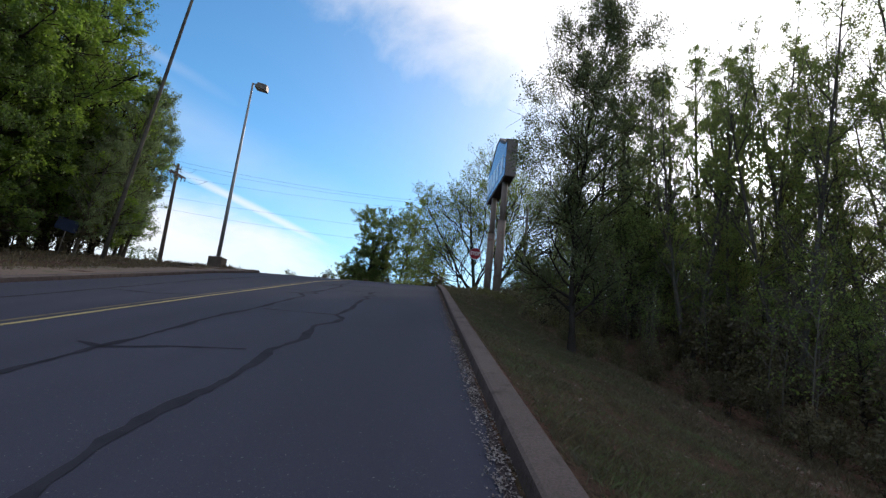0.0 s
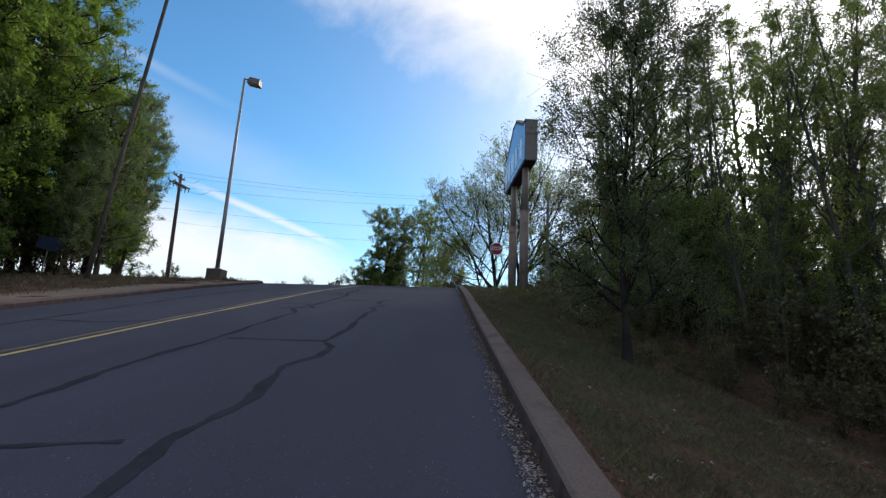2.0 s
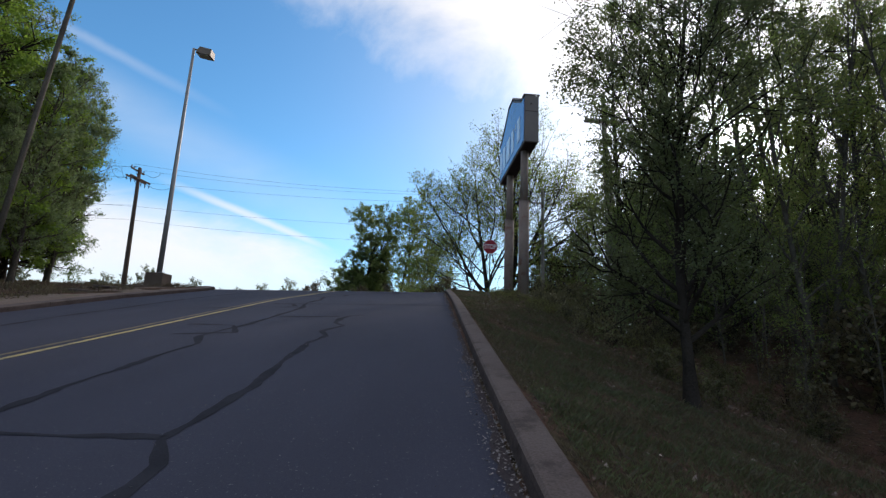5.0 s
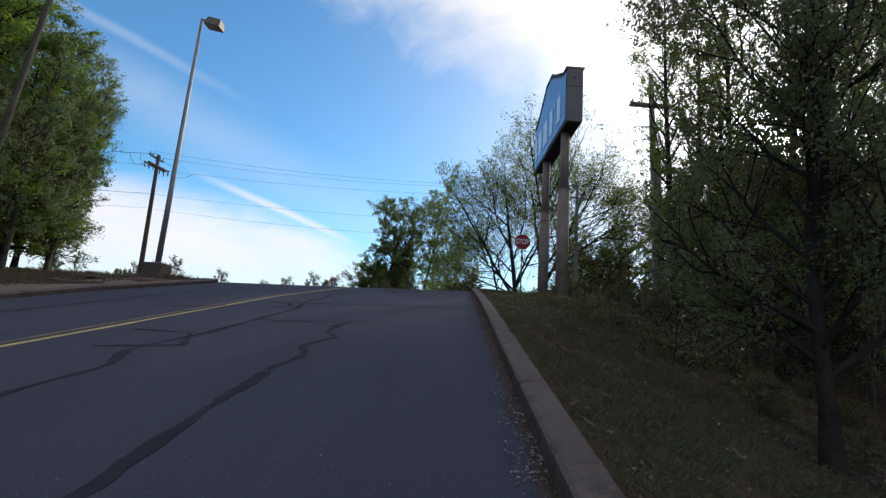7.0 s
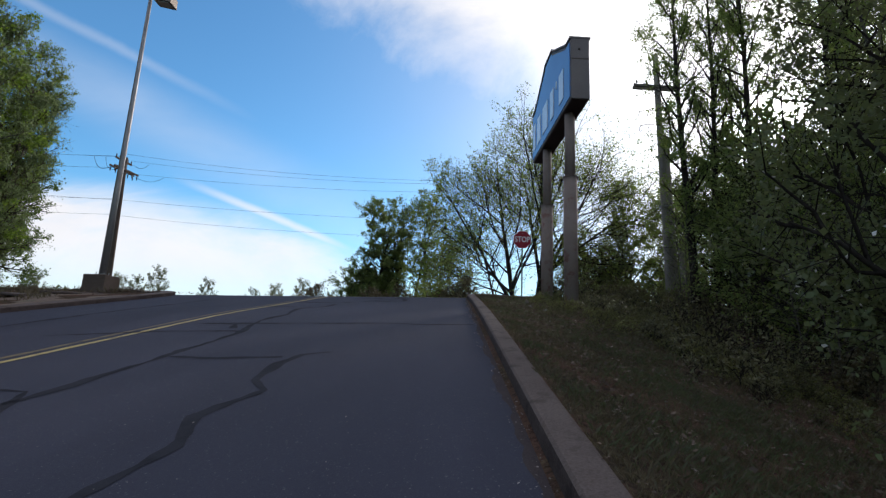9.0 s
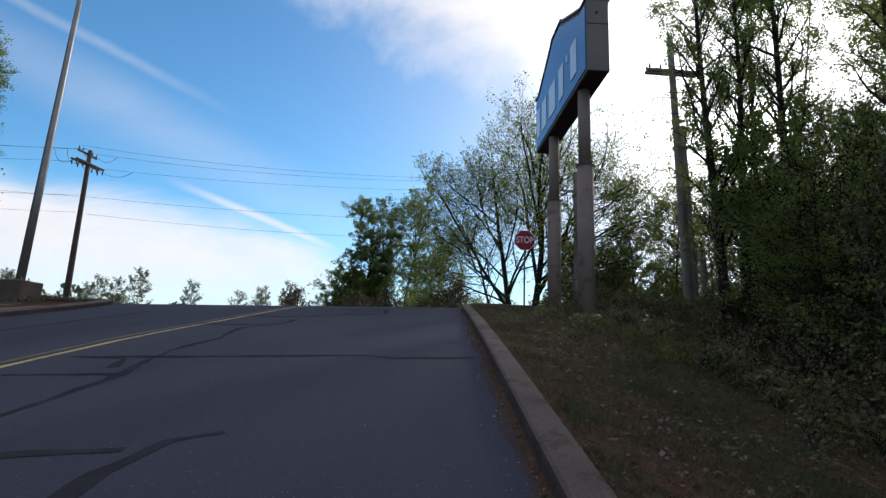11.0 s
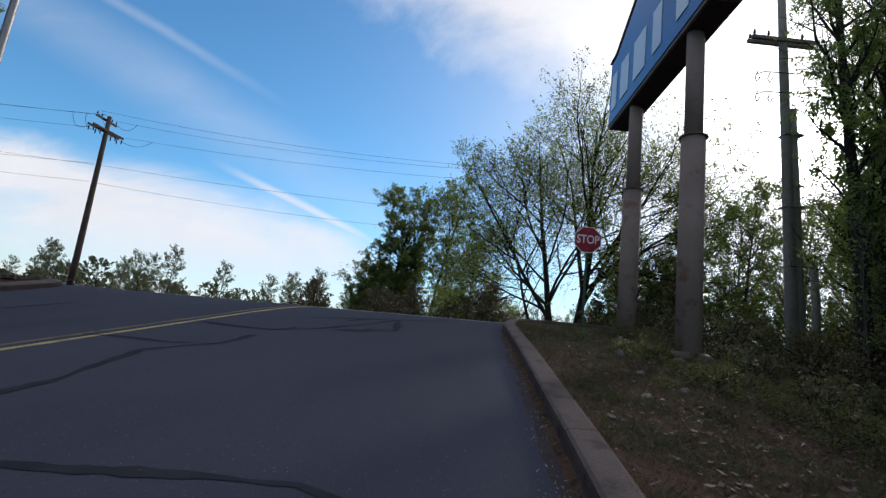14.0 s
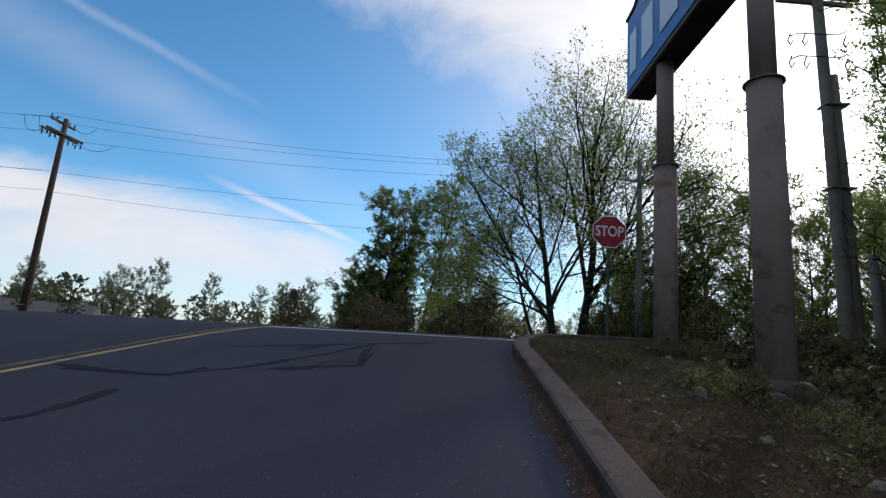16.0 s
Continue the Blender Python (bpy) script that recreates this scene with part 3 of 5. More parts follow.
# ---------------------------------------------------------------- pylon sign
def prism(name, outline, depth, mat, axis="x", at=(0, 0, 0), bevel=0.0):
    """A flat outline in (y, z) given thickness along x from 0 to depth."""
    bm = bmesh.new()
    a = [bm.verts.new((0, y, z)) for y, z in outline]
    f = bm.faces.new(a)
    ext = bmesh.ops.extrude_face_region(bm, geom=[f])
    bmesh.ops.translate(bm, vec=(depth, 0, 0), verts=[v for v in ext["geom"] if isinstance(v, bmesh.types.BMVert)])
    bmesh.ops.recalc_face_normals(bm, faces=bm.faces[:])
    if bevel:
        bmesh.ops.bevel(bm, geom=bm.edges[:], offset=bevel, segments=2, affect="EDGES")
    bmesh.ops.translate(bm, vec=at, verts=bm.verts)
    return bm_mesh(name, bm, mat)


SIGN_Y0, SIGN_Y1, SIGN_Z = 23.72, 29.70, 11.40
GABLE = [(SIGN_Y0, SIGN_Z), (SIGN_Y1, SIGN_Z), (SIGN_Y1, 13.60), (SIGN_Y1 - 0.5, 13.63), (27.5, 14.55), (27.3, 14.72), (26.2, 14.72), (26.0, 14.55), (SIGN_Y0 + 0.5, 13.63), (SIGN_Y0, 13.60)]


def shrink(outline, d, cy, cz):
    return [(y + (d if y < cy else -d), z + (d if z < cz else -d)) for y, z in outline]


def pylon_sign():
    s = thing("pylon_sign", (0, 0, 0), "tall roadside pylon sign, gabled blue face on two taupe posts", "pylon sign")
    s.matrix_basis = pose(3.36, 26.7, 0, 0, 0, 2.4) @ pose(-3.36, -26.7, 0)
    part("cabinet", prism("cabinet", GABLE, 0.62, M_TAUPE, at=(3.06, 0, 0), bevel=0.012), s, "taupe metal cabinet with a gabled top")
    rim = shrink(GABLE, 0.10, 26.7, 12.5)
    part("sign_face", prism("sign_face", rim, 0.03, M_BLUE, at=(3.035, 0, 0)), s, "blue gabled face with white blocks")
    part("sign_face", prism("sign_face", rim, 0.03, M_BLUE, at=(3.675, 0, 0)), s, "blue gabled face with white blocks")
    part("underside", box("underside", (0.54, 5.8, 0.02), M_UNDER, (3.37, 26.71, SIGN_Z - 0.012), 0.004), s, "dark brown cabinet underside")
    # cap strips along the gable
    for (y0, z0), (y1, z1) in zip(GABLE[2:-1], GABLE[3:]):
        L = math.hypot(y1 - y0, z1 - z0)
        a = math.degrees(math.atan2(z1 - z0, y1 - y0))
        part("cap_strip", box("cap_strip", (0.72, L + 0.03, 0.07), M_TAUPE, (3.37, (y0 + y1) / 2, (z0 + z1) / 2 + 0.03), 0.01, (a, 0, 0)), s)
    # end panel seam and its lamp eye
    part("seam", box("seam", (0.63, 0.012, 0.025), M_UNDER, (3.37, SIGN_Y0 - 0.004, 12.85), 0.003), s)
    part("photo_eye", box("photo_eye", (0.06, 0.05, 0.06), M_CERAMIC, (3.34, SIGN_Y0 - 0.02, 13.2), 0.01), s)
    # plain white blocks on the face
    blocks = [(29.2, 0.40, 1.15, 0.0), (28.35, 0.62, 1.15, 0.0), (27.25, 0.80, 1.15, 0.0), (26.15, 0.5, 1.15, 0.0), (25.5, 0.12, 0.28, 0.43), (24.85, 0.55, 1.15, 0.0)]
    for i, (y, wy, hz, dz0) in enumerate(blocks):
        part("white_block", box("white_block", (0.02, wy, hz), M_LETTER, (3.026 - 0.0007 * (i % 4), y, 12.42 + dz0), 0.004), s)
    for y in (24.83, 28.09):
        g = float(verge_z(3.35, y)) - 0.5
        j = 9.03 if y < 26 else 8.97
        x = 3.32
        part("post", tube("post", [(x, y, g), (x, y, j)], [0.232, 0.232], M_POSTLOW, 24), s, "taupe painted steel post with rust scabs near the ground")
        part("upper_post", tube("upper_post", [(x, y, j), (x, y, SIGN_Z + 0.02)], [0.176, 0.176], M_STEEL, 24), s)
        part("collar", tube("collar", [(x, y, j - 0.003), (x, y, j + 0.012)], [0.275, 0.275], M_STEEL, 24, False), s)
        part("footing", tube("footing", [(x, y, g), (x, y, g + 0.50), (x, y, g + 0.58)], [0.45, 0.43, 0.34], M_UNDER, 20), s, "dirty dark footing")


pylon_sign()


# ---------------------------------------------------------------- stop sign
def stop_sign():
    x, y = 2.43, 29.2
    g = float(verge_z(x, y))
    s = thing("stop_sign", (x, y, g), "red octagonal stop sign on a thin green post", "stop sign", turn=-2)
    part("post", box("post", (0.06, 0.035, 3.1), M_GREENPOST, (0, 0.03, 1.25), 0.006), s, "thin green steel channel post")
    zc = 7.77 - g

    def octagon(r, th, at_y, mat, nm):
        bm = bmesh.new()
        vs = [bm.verts.new((r * math.cos(math.pi / 8 + k * math.pi / 4), 0, r * math.sin(math.pi / 8 + k * math.pi / 4))) for k in range(8)]
        f = bm.faces.new(vs)
        ext = bmesh.ops.extrude_face_region(bm, geom=[f])
        bmesh.ops.translate(bm, vec=(0, th, 0), verts=[v for v in ext["geom"] if isinstance(v, bmesh.types.BMVert)])
        bmesh.ops.recalc_face_normals(bm, faces=bm.faces[:])
        bmesh.ops.translate(bm, vec=(0, at_y, zc), verts=bm.verts)
        return bm_mesh(nm, bm, mat)

    part("plate", octagon(0.406, 0.006, 0.0, M_SIGNWHITE, "plate"), s, "white rimmed octagonal plate")
    part("red_field", octagon(0.385, 0.004, -0.004, M_RED, "red_field"), s, "deep red field")
    cu = bpy.data.curves.new("word", "FONT")
    cu.body, cu.size, cu.align_x, cu.align_y, cu.extrude = "STOP", 0.34, "CENTER", "CENTER", 0.002
    cu.offset = 0.006
    tmp = new("word", cu)
    me = bpy.data.meshes.new_from_object(tmp)
    bpy.data.objects.remove(tmp)
    me.transform(Matrix.Translation((0, -0.007, zc)) @ pose(0, 0, 0, 90, 0, 0) @ Matrix.Diagonal((0.78, 1.0, 1, 1)))
    me.materials.clear()
    me.materials.append(M_SIGNWHITE)
    part("lettering", me, s, "white STOP lettering")
    for dz0 in (-0.27, 0.27):
        part("bolt", tube("bolt", [(0, -0.012, zc + dz0), (0, 0.04, zc + dz0)], [0.012, 0.012], M_GALV, 6), s)


stop_sign()


# ---------------------------------------------------------------- parking-lot lamp
def street_lamp():
    x, y = -12.68, 25.6
    s = thing("street_lamp", (x, y, 4.36), "tall grey lamp pole with a box floodlight on a concrete block", "street lamp")
    part("pedestal", box("pedestal", (0.78, 0.78, 0.80), M_BLOCK, (0, 0, 0.36), 0.03), s, "dark brown concrete block base")
    part("base_plate", box("base_plate", (0.36, 0.36, 0.03), M_GALV, (0, 0, 0.775), 0.006), s)
    part("pole", tube("pole", [(0, 0, 0.78), (0, 0, 4), (0, 0, 8), (0, 0, 11.85)], [0.115, 0.10, 0.08, 0.06], M_GALV, 14), s, "tapered grey steel pole")
    for bx, by in ((-0.13, -0.13), (0.13, -0.13), (0.13, 0.13), (-0.13, 0.13)):
        part("anchor_bolt", tube("anchor_bolt", [(bx, by, 0.76), (bx, by, 0.86)], [0.018, 0.018], M_GALV, 6), s)
    part("arm", tube("arm", [(0, 0, 11.8), (0.3, 0, 11.8)], [0.035, 0.035], M_LAMP, 8), s)
    head = part("lamp_head", box("lamp_head", (0.74, 0.52, 0.38), M_LAMP, (0.62, 0, 11.62), 0.03, (0, 12, 0), 0.82), s, "bronze box floodlight")
    part("lens", box("lens", (0.60, 0.42, 0.02), M_LENS, (0.575, 0, 11.425), 0.004, (0, 12, 0)), head, "pale glass lens")


street_lamp()


# ---------------------------------------------------------------- utility poles and lines
def insulator(s, x, y, z, up=1.0):
    part("insulator", tube("insulator", [(x, y, z), (x, y, z + up * 0.07), (x, y, z + up * 0.10), (x, y, z + up * 0.16), (x, y, z + up * 0.26)], [0.02, 0.02, 0.055, 0.045, 0.03], M_CERAMIC, 7), s)


def utility_pole(name, x, y, base, top, r, mat, label, arms, turn, lean=(0, 0)):
    """arms: (height, half length, offset, extra turn) of each crossarm."""
    s = thing(name, (x, y, base), label, "utility pole", turn=turn)
    h = top - base
    part("shaft", tube("shaft", [(lean[0] * k, lean[1] * k, h * k - (0.4 if k == 0 else 0)) for k in (0, 0.25, 0.5, 0.75, 1)], [r, r * 0.93, r * 0.84, r * 0.75, r * 0.66], mat, 12), s)
    for z, half, off, a in arms:
        k = (z - base) / h
        c, sn = math.cos(radians(a)), math.sin(radians(a))
        cx, cy, cz = lean[0] * k, lean[1] * k, z - base
        part("crossarm", box("crossarm", (2 * half, 0.11, 0.14), mat, (cx - sn * off, cy + c * off, cz), 0.01, (0, 0, a)), s)
        for u in (-0.92, -0.5, 0.5, 0.92):
            hang = half > 1.28
            insulator(s, cx - sn * off + c * u * half, cy + c * off + sn * u * half, cz - 0.05 if hang else cz + 0.05, -1.5 if hang else 1.0)
        for sg in (-1, 1):
            part("brace", tube("brace", [(cx + c * 0.6 * half * sg, cy + sn * 0.6 * half * sg - 0.06, cz - 0.03), (cx, cy - r * 0.8, cz - 0.55)], [0.014, 0.014], mat, 4), s)
    return s


utility_pole("utility_pole", -27.05, 46.5, 5.0, 17.2, 0.21, M_POLE, "dark wooden utility pole with weathered crossarms and cables",
             [(16.9, 0.95, 0.16, 88), (16.1, 1.3, 0.2, 84), (16.1, 1.3, -0.2, 84)], 0, (-0.35, 0.05))
utility_pole("utility_pole", 10.15, 32.6, 4.2, 18.9, 0.21, M_GREYWOOD, "grey weathered utility pole with a double crossarm beside woods",
             [(16.98, 1.25, 0.14, 3), (16.98, 1.25, -0.14, 3)], 0, (-0.25, 0))
utility_pole("utility_pole", 9.35, 47.4, 5.1, 17.4, 0.2, M_GREYWOOD, "grey utility pole with one crossarm across the street",
             [(15.95, 1.25, 0.14, 8)], 0)
utility_pole("utility_pole", -16.1, 20.9, 3.5, 20.5, 0.105, M_GREYBARK, "slim grey pole leaning in front of leafy trees", [], 0, (1.6, 0))
stub = thing("wooden_stub_pole", (10.45, 31.9, 4.0), "short pale grey wooden pole beside the utility pole", "pole")
part("shaft", tube("shaft", [(0, 0, 0), (0, 0, 3.0), (-0.05, 0, 4.4)], [0.14, 0.13, 0.12], M_GREYWOOD, 10), stub)
old_pole = thing("sawn_off_pole", (10.42, 32.62, 4.0), "old grey pole sawn off and strapped to its successor", "pole")
part("shaft", tube("shaft", [(0, 0, 0), (-0.06, 0, 4.0), (-0.19, 0, 10.25)], [0.19, 0.175, 0.15], M_GREYWOOD, 12), old_pole)
for hh in (6.5, 9.2):
    part("strap", box("strap", (0.72, 0.46, 0.05), M_GALV, (-0.24, -0.02, hh), 0.01), old_pole, "steel strap round both poles")
for zz in (16.0, 15.2):
    rack = thing("wire_rack", (9.78, 32.46, zz - 0.6), "black cable rack with loops on the pole", "cable rack")
    part("bracket", tube("bracket", [(-0.85, 0, 0.1), (-0.6, 0, 0.22), (0.6, 0, 0.22), (0.85, 0, 0.35)], [0.02] * 4, M_CABLE, 5), rack)
    for u in (-0.85, 0.85, -0.4):
        part("loop", tube("loop", [(u, 0, 0.2), (u - 0.08, 0.02, -0.05), (u, 0.04, -0.2), (u + 0.09, 0.02, -0.02)], [0.022] * 4, M_CABLE, 5), rack)


def cable(a, b, sag, r=0.009, label="thin black overhead cable"):
    pts = []
    for i in range(25):
        k = i / 24
        p = Vector(a).lerp(Vector(b), k)
        p.z -= sag * 4 * k * (1 - k)
        pts.append(p)
    tagged(new("overhead_cable", tube("overhead_cable", pts, [r] * 25, M_CABLE, 5)), label, "cable", "overhead cables")


for (ax, ay, az), (bx, by, bz), sag in [((-27.4, 45.7, 17.25), (9.0, 48.3, 17.3), 0.9), ((-27.4, 47.3, 17.2), (10.2, 48.3, 17.2), 0.9), ((-27.35, 47.7, 16.2), (10.8, 48.4, 16.45), 0.7), ((-27.25, 46.5, 13.6), (9.6, 48.2, 13.6), 0.5), ((-27.2, 46.5, 12.3), (9.6, 48.2, 12.2), 0.6)]:
    cable((ax, ay, az), (bx, by, bz), sag)
for z0, z1, ex in [(17.2, 16.6, 38.0), (17.15, 16.3, 36.0), (16.2, 15.5, 37.0), (13.6, 13.8, 38.0), (12.3, 12.9, 37.0), (13.5, 14.4, 34.0)]:
    cable((-27.35, 46.2, z0), (-64.0, ex, z1), 0.8)
for a, b, c in [((-27.4, 45.2, 16.0), (-28.6, 45.2, 15.2), (-29.4, 45.7, 17.0)), ((-27.35, 47.7, 16.05), (-25.8, 47.7, 15.1), (-24.8, 47.8, 16.05)), ((-27.3, 47.3, 16.9), (-26.4, 47.3, 16.2), (-25.9, 47.35, 17.05)), ((-27.4, 45.9, 16.0), (-28.4, 45.8, 15.6), (-28.6, 45.9, 17.05))]:
    pts = []
    for i in range(13):
        k = i / 12
        pts.append(Vector(a) * (1 - k) ** 2 + Vector(b) * 2 * k * (1 - k) * 1.0 + Vector(c) * k ** 2)
    tagged(new("jumper_cable", tube("jumper_cable", pts, [0.014] * 13, M_CABLE, 5)), "looping black jumper cable at the pole top", "cable", "overhead cables")


# ---------------------------------------------------------------- small roadside things
def yard_board():
    g = float(verge_z(-18.9, 21.9))
    s = thing("yard_sign", (-18.9, 21.9, g), "small navy board on a thin leaning stake", "yard sign", turn=20)
    part("stake", tube("stake", [(0, 0, -0.1), (0.12, 0, 1.5)], [0.03, 0.03], M_GREYWOOD, 6), s)
    part("board", box("board", (0.95, 0.04, 0.6), M_NAVY, (0.12, -0.04, 1.55), 0.01, (0, 12, 0)), s, "plain navy board")


yard_board()


def stone(x, y, sx, sy, sz, seed):
    sx, sy, sz = 0.5 * sx, 0.5 * sy, 0.5 * sz
    r = random.Random(seed)
    bm = bmesh.new()
    bmesh.ops.create_icosphere(bm, subdivisions=3, radius=1.0)
    off = Vector((r.uniform(0, 50), r.uniform(0, 50), r.uniform(0, 50)))
    for v in bm.verts:
        d = 1 + 0.35 * noise.noise(v.co * 1.3 + off) + 0.12 * noise.noise(v.co * 3.7 + off)
        v.co = Vector((v.co.x * sx * d, v.co.y * sy * d, v.co.z * sz * d))
    ob = new("rock", bm_mesh("rock", bm, M_STONE))
    ob.matrix_basis = pose(x, y, float(verge_z(x, y)) + sz * 0.35, r.uniform(-12, 12), r.uniform(-12, 12), r.uniform(0, 360))
    tagged(ob, "pale grey fieldstone half sunk in the verge", "rock", "stones on the verge")


for i, (x, y, sx, sy, sz) in enumerate([(1.71, 23.3, 0.13, 0.11, 0.20), (1.59, 22.0, 0.13, 0.10, 0.10), (1.32, 20.95, 0.30, 0.12, 0.07), (0.55, 19.6, 0.10, 0.08, 0.05), (1.9, 21.4, 0.14, 0.10, 0.07), (2.4, 22.6, 0.13, 0.12, 0.12), (2.9, 24.0, 0.2, 0.12, 0.1), (3.9, 24.4, 0.16, 0.14, 0.14), (2.6, 26.3, 0.13, 0.11, 0.12), (5.3, 9.0, 0.14, 0.1, 0.08), (4.6, 11.2, 0.1, 0.08, 0.07)]):
    stone(x, y, sx, sy, sz, i + 40)


def slab(x, y, sx, sy, turn):
    ob = new("broken_slab", box("broken_slab", (sx, sy, 0.07), M_KERB, (0, 0, 0), 0.02))
    ob.matrix_basis = pose(x, y, float(verge_z(x, y)) + 0.035, 3, -4, turn)
    tagged(ob, "broken pinkish concrete slab lying on bare dirt", "slab", "slabs by the lamp")


for a in [(-12.2, 24.0, 1.9, 0.5, 70), (-12.6, 22.4, 1.3, 0.6, 95), (-12.9, 26.9, 1.5, 0.5, 40), (-12.3, 20.6, 0.9, 0.5, 85)]:
    slab(*a)


def far_house():
    s = thing("house", (-58, 82, 1.5), "distant low house with a grey shingled roof", "house", turn=25)
    part("wall", box("wall", (13, 8, 2.8), M_SIDING, (0, 0, 1.4), 0.02), s)
    roof = [(-4.6, 2.75), (4.6, 2.75), (0, 4.9)]
    me = prism("roof", roof, 14, M_ROOF, at=(-7, 0, 0))
    part("roof", me, s, "grey shingled gable roof")
    for wx in (-4, 0, 4):
        part("window", box("window", (1.2, 0.1, 1.1), M_GLASS, (wx, -4.02, 1.6), 0.02), s)


far_house()


# ---------------------------------------------------------------- trees
def wander(p, d, length, n, r, bend, lift):
    """A branch line that strays and turns up or down."""
    pts, d = [p.copy()], d.normalized()
    for _ in range(n):
        d = (d + Vector((r.gauss(0, bend), r.gauss(0, bend), r.gauss(0, bend) + lift))).normalized()
        p = p + d * (length / n)
        pts.append(p.copy())
    return pts


def foliage(tips, TV, TF, LV, LF, rs, leaves, leaf, mat_wood, mats, thin, gaps, lump):
    """Twigs and leaves at the branch tips; lump (size, share) gathers the leaves into masses with gaps between."""
    T = np.array([[*a, *b, c] for a, b, c in tips])
    ntip = len(T)
    weight = T[:, 6] ** 1.3 * (rs.rand(ntip) > gaps)
    if lump:
        off = Vector(rs.uniform(0, 40, 3))
        clot = np.array([noise.noise(Vector(q[:3]) / lump[0] + off) for q in T])
        weight *= np.clip((clot - np.quantile(clot, 1 - lump[1])) * 6.0 + 0.5, 0.03, 1.0)
    weight /= weight.sum()
    # thin twigs
    tw = T[rs.rand(ntip) < 0.75]
    e0, e1 = tw[:, :3], tw[:, :3] + tw[:, 3:6] * tw[:, 6:7]
    side = np.cross(tw[:, 3:6], rs.normal(size=(len(tw), 3)))
    side /= np.linalg.norm(side, axis=1, keepdims=True) + 1e-6
    twr = 0.006 * thin
    for s3 in (side, np.cross(tw[:, 3:6], side)):
        o = len(LV)
        q3 = np.stack([e0 - s3 * twr, e0 + s3 * twr, e1 + s3 * twr * 0.4, e1 - s3 * twr * 0.4], 1).reshape(-1, 3)
        LV.extend(Vector(v) for v in q3)
        LF.extend((o + 4 * i, o + 4 * i + 1, o + 4 * i + 2, o + 4 * i + 3) for i in range(len(tw)))
    trunk_me = mesh_from("trunk", TV, TF, mat_wood, True)
    limb_me = mesh_from("bough", LV, LF, mat_wood, True)
    crowns = []
    for mat, share, size in mats:
        n = int(leaves * share)
        pick = rs.choice(ntip, n, p=weight)
        tt = T[pick]
        pos = tt[:, :3] + tt[:, 3:6] * tt[:, 6:7] * rs.rand(n, 1) ** 0.7 + rs.normal(size=(n, 3)) * (0.045 + 0.10 * tt[:, 6:7])
        nrm = rs.normal(size=(n, 3)) + np.array([0, 0, 0.6])
        nrm /= np.linalg.norm(nrm, axis=1, keepdims=True)
        u = np.cross(nrm, rs.normal(size=(n, 3)))
        u /= np.linalg.norm(u, axis=1, keepdims=True) + 1e-6
        v = np.cross(nrm, u)
        sz = leaf * size * (0.6 + 0.8 * rs.rand(n, 1))
        u, v = u * sz * 0.5, v * sz * 0.32
        fold = nrm * sz * 0.10
        corners = np.stack([pos - u, pos + v * 1.0 + fold - u * 0.1, pos + u, pos - v * 1.0 + fold - u * 0.1], 1)
        crowns.append(quads_mesh("crown", corners, mat))
    return trunk_me, limb_me, crowns


